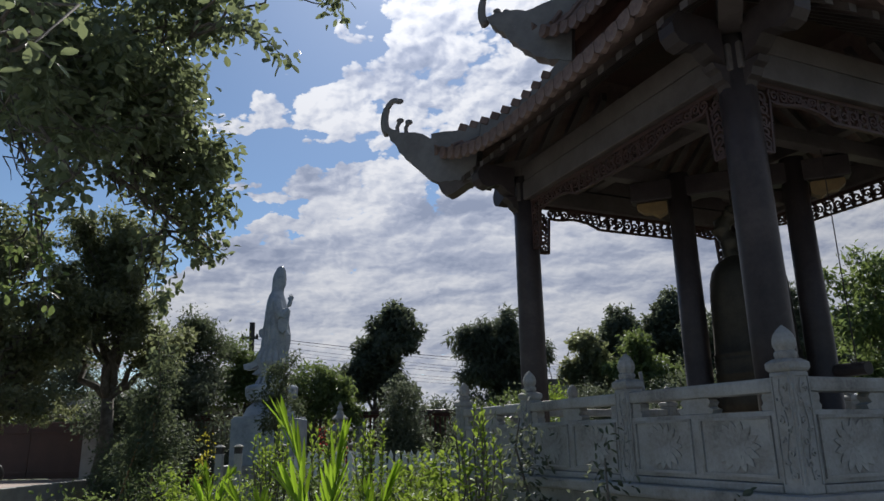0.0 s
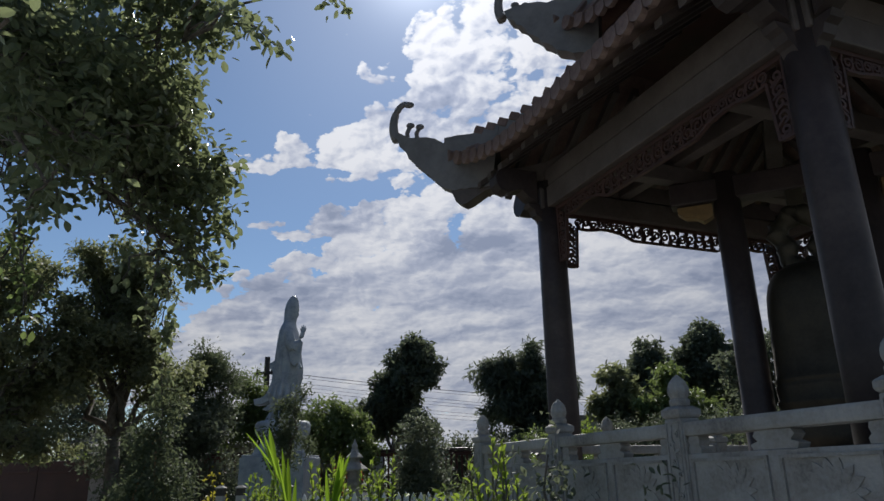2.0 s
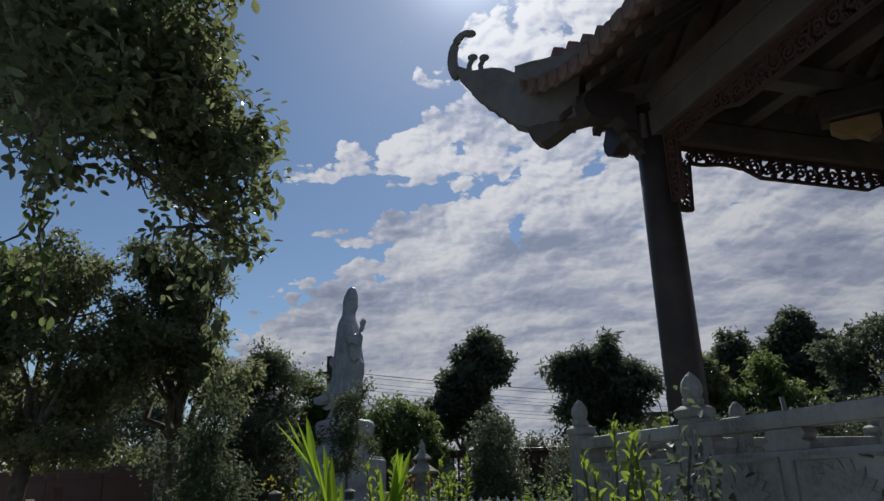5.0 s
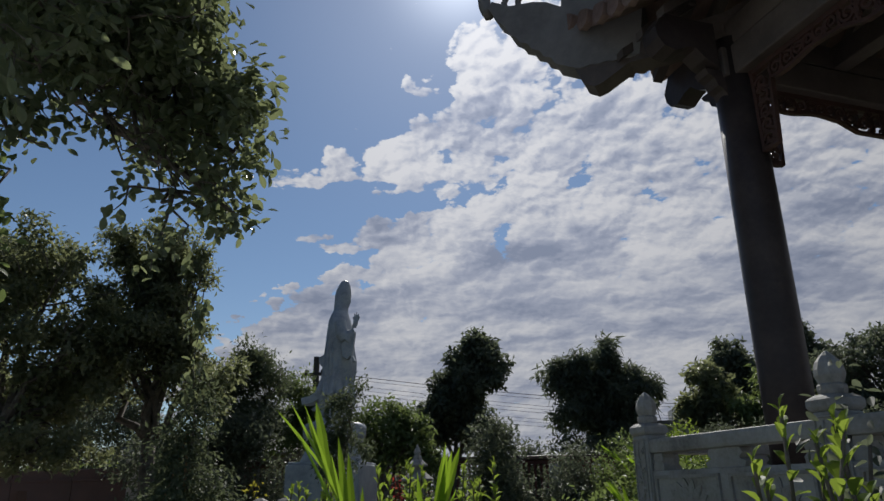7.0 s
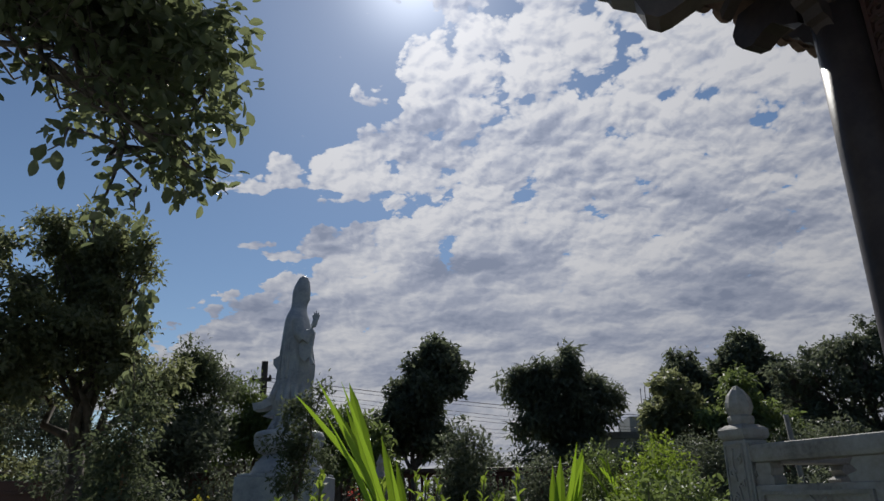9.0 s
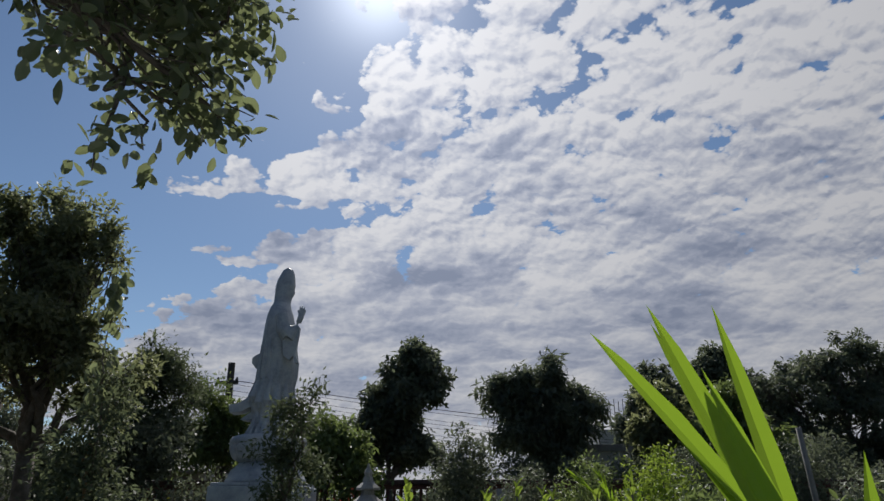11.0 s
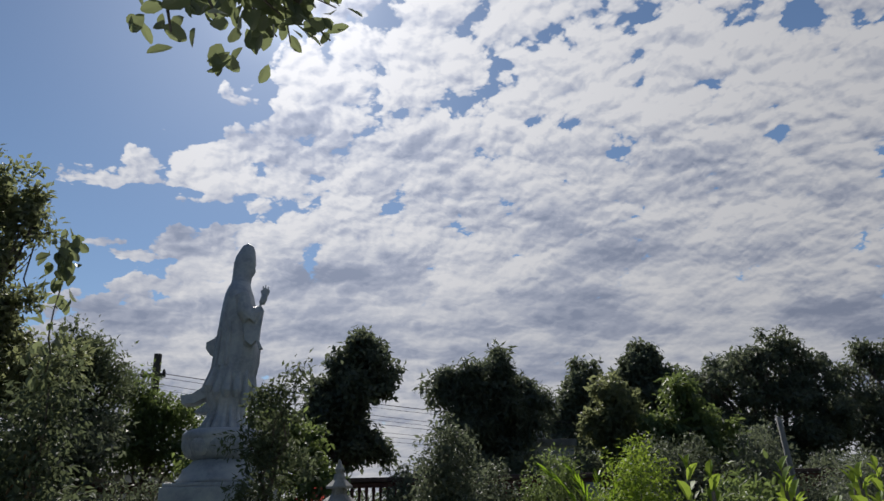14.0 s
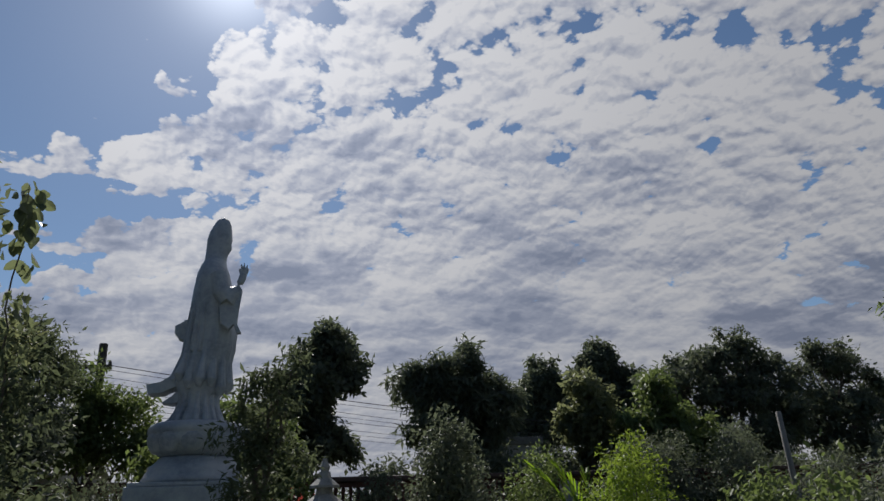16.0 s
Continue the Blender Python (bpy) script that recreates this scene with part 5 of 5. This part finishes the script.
tree("small_tree", "small dark fine-leaved tree before the statue", (-3.98, 13.9), (-3.98, 13.88, 1.9), 0.04,
     [(-3.72, 13.87, 3.10, 0.15, 0.26), (-3.90, 13.88, 2.75, 0.27, 0.30), (-4.12, 13.9, 2.4, 0.26, 0.28), (-3.86, 13.9, 2.3, 0.28, 0.3), (-4.02, 13.9, 1.95, 0.30, 0.25)], 3200, 0.084, LEAF_GREY, 37, "", 10, pointed=True, cluster=7, spread=0.15, shell=0.3, slim=0.36, lumps=5)
tree("garden_tree", "rounded mid-green garden tree behind the statue", (-4.6, 19.8), (-4.6, 19.8, 1.7), 0.09,
     [(-4.7, 19.8, 3.2, 0.65, 0.62), (-4.1, 19.8, 2.7, 0.65, 0.6), (-5.2, 19.9, 2.6, 0.7, 0.65), (-3.75, 19.7, 2.1, 0.55, 0.5)], 8119, 0.15, LEAF_MID, 38, "garden trees", 6, pointed=True, cluster=10, spread=0.22)
tree("dark_tree", "tall narrow dark green tree behind the fence", (-3.4, 23.3), (-3.4, 23.3, 2.5), 0.12,
     [(-2.66, 23.3, 5.45, 0.56, 0.50), (-2.78, 23.3, 4.80, 0.76, 0.52), (-3.62, 23.3, 4.5, 0.45, 0.36), (-3.42, 23.3, 3.9, 0.86, 0.55), (-4.0, 23.3, 3.35, 0.6, 0.45), (-2.95, 23.3, 3.1, 0.66, 0.42)], 24000, 0.17, LEAF_DARK, 39, "trees along the fence", 7, pointed=True, cluster=14, spread=0.22, shell=0.6, slim=0.52)
tree("mango_tree", "round-crowned tree with long drooping leaves", (0.75, 25.2), (0.75, 25.2, 2.6), 0.13,
     [(0.75, 25.2, 4.98, 1.05, 0.85), (-0.02, 25.2, 4.55, 0.86, 0.8), (1.48, 25.2, 4.55, 0.88, 0.78), (0.4, 25.2, 3.8, 1.0, 0.7), (1.4, 25.2, 3.6, 0.8, 0.7), (2.35, 25.1, 4.3, 0.35, 0.4), (0.9, 25.0, 2.9, 0.8, 0.6)], 20000, 0.25, LEAF_DARK, 40, "trees along the fence", 7, pointed=True, cluster=12, spread=0.22, droop=0.6, slim=0.26)
for _n, (_bx, _cl, _sd) in enumerate(((7.3, [(7.2, 35.5, 6.75, 0.75, 0.85), (6.75, 35.5, 5.95, 0.95, 0.9), (7.8, 35.5, 6.1, 0.9, 0.9), (7.2, 35.5, 4.9, 1.35, 1.0), (6.3, 35.4, 4.3, 0.9, 0.7)], 51), (10.1, [(10.0, 35.7, 7.75, 0.80, 0.85), (9.4, 35.6, 7.0, 0.95, 0.9), (10.7, 35.6, 6.8, 1.0, 0.95), (9.1, 35.6, 6.0, 1.0, 0.9), (10.4, 35.4, 5.5, 1.5, 1.1), (11.5, 35.5, 5.0, 1.2, 1.0)], 52))):
    tree("dark_tree", "dense dark green tree beyond the fence", (_bx, 35.6), (_bx, 35.6, 2.8), 0.2, _cl, 30000, 0.24, LEAF_DARK, _sd, "trees along the fence", 5, pointed=True, cluster=16, spread=0.30, slim=0.52, shell=0.6)
tree("spreading_tree", "spreading tree with open branching crown", (12.4, 30), (12.3, 30, 2.6), 0.22,
     [(12.95, 30, 6.95, 0.75, 0.75), (12.1, 30, 6.5, 0.8, 0.6), (11.4, 30, 6.4, 1.1, 0.75), (10.2, 30, 5.7, 1.1, 0.65), (9.3, 30, 5.9, 0.6, 0.4), (13.9, 30, 6.2, 1.1, 0.9), (12.3, 30, 5.2, 1.5, 0.8), (14.4, 30, 4.9, 1.2, 0.9), (10.0, 30, 4.4, 1.1, 0.7), (11.2, 29.8, 3.6, 1.3, 0.8), (13.4, 29.8, 3.6, 1.4, 0.9), (9.2, 30, 5.2, 0.5, 0.4)], 27000, 0.20, LEAF_DARK, 53, "trees along the fence", 16, pointed=True, cluster=9, spread=0.24, shell=0.5, lumps=13, slim=0.46)
tree("spreading_tree", "wide airy tree with bare twigs at its edge", (17.0, 30.5), (16.8, 30.5, 2.6), 0.2,
     [(17.2, 30.5, 6.75, 0.9, 0.75), (15.9, 30.5, 6.1, 0.6, 0.6), (17.9, 30.5, 6.4, 1.1, 0.8), (18.9, 30.5, 5.2, 1.1, 0.7), (17, 30.5, 4.8, 1.7, 0.8), (20.2, 30.5, 5.4, 1.1, 0.8), (15.4, 30.3, 4.2, 1.3, 0.7), (17.2, 30.2, 3.5, 1.5, 0.8), (19.4, 30.2, 3.9, 1.4, 0.8)], 24000, 0.20, LEAF_DARK, 54, "trees along the fence", 18, pointed=True, cluster=8, spread=0.24, shell=0.5, lumps=13, slim=0.46)
tree("garden_tree", "small tree with pale drooping leaves before the dark trees", (4.9, 22.3), (4.9, 22.3, 2.0), 0.07,
     [(4.85, 22.2, 4.15, 0.55, 0.42), (5.35, 22.3, 3.6, 0.60, 0.42), (4.45, 22.3, 3.45, 0.55, 0.42), (5.9, 22.4, 3.1, 0.55, 0.42), (4.8, 22.2, 2.8, 0.8, 0.5)], 7000, 0.20, LEAF_MID, 56, "garden trees", 6, pointed=True, cluster=9, spread=0.22, droop=0.7, slim=0.38, shell=0.55)
tree("garden_tree", "small dark leafy tree beside the paler one", (3.5, 23.0), (3.5, 23.0, 2.2), 0.07,
     [(3.40, 23.0, 4.45, 0.42, 0.40), (3.75, 23.0, 3.9, 0.55, 0.42), (3.2, 23.0, 3.6, 0.5, 0.42), (3.6, 23.0, 3.1, 0.7, 0.45)], 6500, 0.18, LEAF_OLIVE, 57, "garden trees", 6, pointed=True, cluster=10, spread=0.20, slim=0.48, shell=0.55)
tree("garden_tree", "leafy green tree beyond the pavilion", (10.5, 18.0), (10.4, 18.0, 2.2), 0.14,
     [(10.2, 18, 5.2, 1.2, 0.9), (11.3, 18.2, 4.3, 1.2, 0.9), (9.6, 17.8, 4.0, 1.1, 0.8), (12.4, 18.2, 5.0, 1.2, 0.9), (10.6, 18, 3.0, 1.4, 0.7)], 12879, 0.190, LEAF_MID, 55, "garden trees", 8, pointed=True, cluster=10, spread=0.28, shell=0.4)


def bush(label, x, y, top, r, count, size, material, seed, name="shrub", category="shrub", group="garden shrubs", **kw):
    """Several stems from the soil with leaf tufts from low down to the top."""
    rng = np.random.default_rng(seed)
    t = thing(name, label, category, group, at=(x, y, GROUND))
    h = top - GROUND
    cl = [(x + r * 0.5 * math.cos(a), y + r * 0.5 * math.sin(a), GROUND + h * f, r * s, h * 0.22) for a, f, s in ((0.3, 0.45, 0.7), (2.4, 0.5, 0.7), (4.4, 0.4, 0.7), (1.0, 0.74, 0.5), (3.8, 0.72, 0.45))]
    cl.append((x, y, GROUND + h * 0.86, r * 0.35, h * 0.14))
    for c in cl[:3] + cl[5:]:
        bm = bmesh.new()
        limb(bm, (x + 0.04 * rng.normal(), y + 0.04 * rng.normal(), GROUND - 0.02), c[:3], 0.018, 0.006, rng, 0.06, 5)
        part("stem", bm, BARK, t)
    part("foliage", foliage("foliage", cl, count, size, seed=seed, **kw), material, t)
    return t


SMALL = dict(pointed=True, cluster=7, spread=0.13, shell=0.3)
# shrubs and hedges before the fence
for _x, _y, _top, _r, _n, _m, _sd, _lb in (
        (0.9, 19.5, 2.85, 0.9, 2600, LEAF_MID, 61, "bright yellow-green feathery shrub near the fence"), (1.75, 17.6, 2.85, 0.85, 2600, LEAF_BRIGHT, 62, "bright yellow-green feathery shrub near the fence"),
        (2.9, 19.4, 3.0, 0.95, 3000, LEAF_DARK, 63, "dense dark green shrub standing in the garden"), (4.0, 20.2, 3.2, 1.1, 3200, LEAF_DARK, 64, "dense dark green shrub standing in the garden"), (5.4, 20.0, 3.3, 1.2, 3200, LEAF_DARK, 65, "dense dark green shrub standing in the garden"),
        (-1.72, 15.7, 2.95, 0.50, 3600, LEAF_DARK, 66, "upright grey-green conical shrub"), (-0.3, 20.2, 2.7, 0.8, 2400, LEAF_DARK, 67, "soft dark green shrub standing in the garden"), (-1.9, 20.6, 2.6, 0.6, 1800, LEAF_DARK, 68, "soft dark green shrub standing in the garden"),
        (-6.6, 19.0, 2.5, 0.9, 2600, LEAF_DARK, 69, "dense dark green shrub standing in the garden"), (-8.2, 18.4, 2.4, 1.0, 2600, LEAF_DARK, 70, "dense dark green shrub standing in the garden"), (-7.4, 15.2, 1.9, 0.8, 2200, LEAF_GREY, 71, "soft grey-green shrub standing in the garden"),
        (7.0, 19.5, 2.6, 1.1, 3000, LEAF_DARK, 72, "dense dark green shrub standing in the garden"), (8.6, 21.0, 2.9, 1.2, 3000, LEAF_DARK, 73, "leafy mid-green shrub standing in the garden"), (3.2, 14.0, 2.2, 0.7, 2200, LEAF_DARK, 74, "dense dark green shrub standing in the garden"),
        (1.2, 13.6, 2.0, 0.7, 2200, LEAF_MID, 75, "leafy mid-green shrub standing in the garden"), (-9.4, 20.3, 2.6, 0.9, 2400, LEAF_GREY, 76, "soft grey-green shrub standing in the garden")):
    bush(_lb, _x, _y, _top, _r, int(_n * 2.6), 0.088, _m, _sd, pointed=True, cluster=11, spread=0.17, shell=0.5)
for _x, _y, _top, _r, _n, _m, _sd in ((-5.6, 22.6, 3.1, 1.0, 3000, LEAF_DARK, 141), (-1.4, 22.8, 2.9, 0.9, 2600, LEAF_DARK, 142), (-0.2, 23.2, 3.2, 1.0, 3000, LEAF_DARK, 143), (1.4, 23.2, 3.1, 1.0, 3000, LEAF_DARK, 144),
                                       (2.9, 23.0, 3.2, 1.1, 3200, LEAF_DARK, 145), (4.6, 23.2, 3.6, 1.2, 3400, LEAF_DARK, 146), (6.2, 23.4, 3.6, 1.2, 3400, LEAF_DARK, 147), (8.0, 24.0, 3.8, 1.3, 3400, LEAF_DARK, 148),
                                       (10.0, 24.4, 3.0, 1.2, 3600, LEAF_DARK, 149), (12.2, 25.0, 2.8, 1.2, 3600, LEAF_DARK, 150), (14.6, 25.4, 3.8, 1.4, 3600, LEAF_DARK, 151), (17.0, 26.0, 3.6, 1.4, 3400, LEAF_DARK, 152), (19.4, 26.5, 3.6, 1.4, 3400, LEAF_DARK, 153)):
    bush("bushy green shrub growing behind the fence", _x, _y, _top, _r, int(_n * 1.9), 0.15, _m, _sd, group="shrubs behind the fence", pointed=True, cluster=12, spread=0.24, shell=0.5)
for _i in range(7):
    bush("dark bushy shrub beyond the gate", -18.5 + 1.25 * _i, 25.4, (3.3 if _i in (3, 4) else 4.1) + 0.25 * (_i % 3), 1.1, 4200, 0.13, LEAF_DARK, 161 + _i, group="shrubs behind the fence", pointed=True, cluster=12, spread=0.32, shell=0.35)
for _i in range(9):
    bush("light green hedge shrub behind the gate", -16.2 + 0.66 * _i, 21.4 + 0.1 * (_i % 2), 2.62 + 0.09 * (_i % 3), 0.45, 900, 0.10, LEAF_BRIGHT if _i % 3 == 0 else LEAF_MID, 80 + _i, group="hedge behind the gate", pointed=True, cluster=8, spread=0.2)
bush("small round shrub behind the pavilion balustrade", 2.47, 8.86, 2.62, 0.24, 900, 0.06, LEAF_GREY, 97, pointed=True, cluster=8, spread=0.08, shell=0.5)
bush("red-leaved flowering shrub beside the statue", -3.55, 17.4, 2.15, 0.42, 900, 0.08, LEAF_RED, 95, name="flowering_shrub", **SMALL)
bush("small shrub with yellowing leaves near the statue", -5.86, 15.3, 2.32, 0.17, 80, 0.11, LEAF_YELLOW, 96, **SMALL)
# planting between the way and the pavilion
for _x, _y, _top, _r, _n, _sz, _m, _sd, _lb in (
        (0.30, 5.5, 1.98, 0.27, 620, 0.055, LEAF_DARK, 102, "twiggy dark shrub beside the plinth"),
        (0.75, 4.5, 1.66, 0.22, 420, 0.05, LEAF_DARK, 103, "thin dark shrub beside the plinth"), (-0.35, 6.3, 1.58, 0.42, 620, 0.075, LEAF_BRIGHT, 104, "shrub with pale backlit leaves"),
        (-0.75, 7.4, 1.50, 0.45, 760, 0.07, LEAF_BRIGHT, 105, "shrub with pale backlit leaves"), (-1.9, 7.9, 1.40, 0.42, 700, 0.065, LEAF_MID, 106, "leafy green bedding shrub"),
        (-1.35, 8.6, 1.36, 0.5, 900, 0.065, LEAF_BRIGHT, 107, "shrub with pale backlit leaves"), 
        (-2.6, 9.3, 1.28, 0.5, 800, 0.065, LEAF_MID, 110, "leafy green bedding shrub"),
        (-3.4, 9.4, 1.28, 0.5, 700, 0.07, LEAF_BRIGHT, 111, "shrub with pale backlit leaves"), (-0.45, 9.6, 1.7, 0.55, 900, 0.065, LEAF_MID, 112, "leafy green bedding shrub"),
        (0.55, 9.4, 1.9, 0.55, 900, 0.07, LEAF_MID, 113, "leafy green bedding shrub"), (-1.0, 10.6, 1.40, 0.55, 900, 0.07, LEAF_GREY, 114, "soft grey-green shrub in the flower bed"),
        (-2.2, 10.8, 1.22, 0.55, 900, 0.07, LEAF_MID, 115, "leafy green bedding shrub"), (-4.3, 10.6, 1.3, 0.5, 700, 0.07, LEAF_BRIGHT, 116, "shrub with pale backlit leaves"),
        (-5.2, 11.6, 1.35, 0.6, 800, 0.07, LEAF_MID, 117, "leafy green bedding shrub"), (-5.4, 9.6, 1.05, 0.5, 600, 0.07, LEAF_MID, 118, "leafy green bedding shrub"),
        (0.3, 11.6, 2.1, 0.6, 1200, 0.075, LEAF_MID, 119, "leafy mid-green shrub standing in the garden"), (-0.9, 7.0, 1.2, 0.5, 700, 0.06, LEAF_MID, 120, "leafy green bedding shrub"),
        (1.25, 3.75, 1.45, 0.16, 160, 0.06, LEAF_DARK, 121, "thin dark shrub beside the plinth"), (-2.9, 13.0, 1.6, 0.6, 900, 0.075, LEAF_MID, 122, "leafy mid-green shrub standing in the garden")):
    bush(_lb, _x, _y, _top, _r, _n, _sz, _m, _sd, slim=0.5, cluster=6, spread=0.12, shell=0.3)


def broad_leaf():
    """One leaf of length 1 along y, folded along its rib."""
    bm = bmesh.new()
    rows = []
    for u, w, h in ((0.0, 0.03, 0.0), (0.3, 0.17, 0.03), (0.62, 0.27, 0.02), (0.86, 0.20, -0.03)):
        rows.append([bm.verts.new((w, u, h + 0.4 * w)), bm.verts.new((0, u, h)), bm.verts.new((-w, u, h + 0.4 * w))])
    end = bm.verts.new((0, 1, -0.08))
    for a, b in zip(rows, rows[1:]):
        bm.faces.new((a[0], a[1], b[1], b[0]))
        bm.faces.new((a[1], a[2], b[2], b[1]))
    bm.faces.new((rows[-1][0], rows[-1][1], end))
    bm.faces.new((rows[-1][1], rows[-1][2], end))
    me = bpy.data.meshes.new("leaf")
    bm.to_mesh(me)
    bm.free()
    return me


BROAD_LEAF = broad_leaf()


def shoot_shrub(x, y, top, r, stems, size, seed, label):
    """Upright shoots from the soil, each with broad leaves spiralling up to a rosette."""
    rng = np.random.default_rng(seed)
    t = thing("shrub", label, "shrub", "garden shrubs", at=(x, y, GROUND))
    for k in range(stems):
        a = 2.4 * k + rng.random()
        rr = r * math.sqrt((k + 0.5) / stems)
        tip = Vector((x + rr * math.cos(a), y + rr * math.sin(a), top - (top - GROUND) * 0.22 * rng.random()))
        bm = bmesh.new()
        pts = limb(bm, (x + 0.2 * rr * math.cos(a), y + 0.2 * rr * math.sin(a), GROUND - 0.02), tip, 0.011, 0.005, rng, 0.04, 6)
        stem = part("stem", bm, BARK, t)
        n = 20
        for i in range(n):
            u = 1 - (i / n) ** 1.3 * 0.50
            f = min(5.999, u * 6)
            p = pts[int(f)].lerp(pts[int(f) + 1], f - int(f))
            yaw = 2.4 * i + rng.random() * 0.5
            rise = 1.15 - 1.0 * (i / n) + 0.2 * rng.normal()
            d = Vector((math.cos(yaw) * math.cos(rise), math.sin(yaw) * math.cos(rise), math.sin(rise)))
            side = d.cross(Vector((0, 0, 1))).normalized()
            nor = side.cross(d).normalized()
            L = size * (0.55 + 0.5 * math.sin(math.pi * min(1, (i + 2) / n * 0.8))) * (0.85 + 0.3 * rng.random())
            m = Matrix((side, d, nor)).transposed().to_4x4() @ Matrix.Scale(L, 4)
            m.translation = p
            part("leaf", BROAD_LEAF, LEAF_BRIGHT, stem, at=m)
    return t


for _x, _y, _top, _r, _n, _sz, _sd in ((-2.2, 7.72, 1.81, 0.20, 12, 0.075, 123), (-1.7, 7.92, 1.84, 0.22, 14, 0.08, 108), (-2.45, 8.05, 1.77, 0.16, 9, 0.07, 109), (-1.25, 8.2, 1.86, 0.22, 12, 0.08, 110), (-0.03, 5.02, 1.85, 0.17, 12, 0.07, 101)):
    shoot_shrub(_x, _y, _top, _r, _n, _sz, _sd, "upright shrub with rosettes of pale backlit leaves")


def palm(x, y, top, fronds, length, seed, label="young areca palm with bright arching fronds"):
    """A young palm: fronds arching from the soil, each a rib with paired leaflets."""
    rng = np.random.default_rng(seed)
    t = thing("palm", label, "palm", "young palms", at=(x, y, GROUND))
    h = top - GROUND
    for yaw, lean, ln in fronds:
        d = Vector((math.sin(radians(yaw)), math.cos(radians(yaw)), 0))
        rib, pts = bmesh.new(), []
        for i in range(15):
            s = i / 14
            pts.append(Vector((x, y, GROUND)) + d * (lean * 0.8 * s ** 1.8) + Vector((0, 0, (h * ln - 0.80 * length) * (1.2 * s - 0.2 * s ** 3))))
        tube(rib, pts, [0.012 - 0.008 * i / 14 for i in range(15)], 5)
        fr = part("frond", rib, LEAF_PALM, t)
        side0 = d.cross(Vector((0, 0, 1))).normalized()
        for i in range(7):
            s = 0.55 + 0.45 * i / 6
            f = s * 14
            k = min(13, int(f))
            p = pts[k].lerp(pts[k + 1], f - k)
            ax = (pts[k + 1] - pts[k]).normalized()
            nor = side0.cross(ax).normalized()
            for sg in (-1, 1):
                L = length * (0.80 + 0.35 * math.sin(math.pi * i / 6)) * (0.9 + 0.2 * rng.random())
                dd = (ax * 1.0 + side0 * sg * (0.42 - 0.22 * i / 6) + nor * 0.12 * rng.normal()).normalized()
                w = 0.019 * (0.85 + 0.3 * rng.random())
                q = (nor * 0.5 + side0 * 0.5 * sg).normalized() * w
                keel = dd.cross(q).normalized() * w * 0.35
                bm = bmesh.new()
                rows = []
                for u, ww in ((0, 0.35), (0.2, 0.85), (0.5, 1.0), (0.8, 0.6)):
                    c = p + dd * L * u + Vector((0, 0, -0.09 * L * u * u))
                    rows.append((bm.verts.new(c + q * ww), bm.verts.new(c - keel * ww), bm.verts.new(c - q * ww)))
                tip = bm.verts.new(p + dd * L + Vector((0, 0, -0.09 * L)))
                for a, b in zip(rows, rows[1:]):
                    bm.faces.new((a[0], a[1], b[1], b[0]))
                    bm.faces.new((a[1], a[2], b[2], b[1]))
                bm.faces.new((rows[-1][0], rows[-1][1], tip))
                bm.faces.new((rows[-1][1], rows[-1][2], tip))
                part("leaflet", bm, LEAF_PALM, fr)


palm(-1.32, 5.80, 2.03, [(-78, 0.33, 1.0), (-150, 0.34, 0.74)], 0.44, 5)
palm(-1.22, 5.68, 1.80, [(75, 0.14, 1.0), (150, 0.26, 0.82)], 0.36, 6)
palm(-1.02, 6.8, 1.46, [(80, 0.22, 1.0), (-40, 0.16, 0.9)], 0.30, 16)
palm(-2.0, 6.6, 1.34, [(-80, 0.35, 1.0), (-20, 0.25, 0.92), (110, 0.3, 0.85)], 0.28, 7)
palm(-3.05, 8.2, 1.45, [(-50, 0.25, 1.0), (40, 0.25, 0.95), (120, 0.25, 0.85), (-140, 0.25, 0.85)], 0.22, 8, "small bright palm in the flower bed")
palm(0.1, 9.0, 1.75, [(-60, 0.4, 1.0), (30, 0.35, 0.95), (120, 0.4, 0.9), (-150, 0.35, 0.9)], 0.28, 9)
palm(1.3, 18.4, 2.62, [(-75, 1.1, 1.0), (-40, 0.7, 1.0), (20, 0.7, 0.95), (75, 1.1, 1.0), (100, 0.8, 0.85), (160, 0.7, 0.9), (-130, 0.8, 0.9)], 0.34, 10, "bright green palm among the shrubs")


def far_woods():
    """The strip of far trees that closes the view."""
    cl = []
    rng = np.random.default_rng(77)
    for i in range(70):
        x = -70 + 2.1 * i + rng.normal() * 0.6
        h = 3.2 + 1.6 * rng.random()
        cl.append((x, 52 + 6 * rng.random(), h * 0.5, 1.8, h * 0.55))
    me = foliage("far_woods", cl, 48000, 0.36, 0.55, 10, 0.6, 0.2, 78, 0.4, True)
    w = part("far_woods", me, LEAF_GREY, None)
    tagged(w, "distant strip of grey-green trees", "trees", kind="stuff")


far_woods()
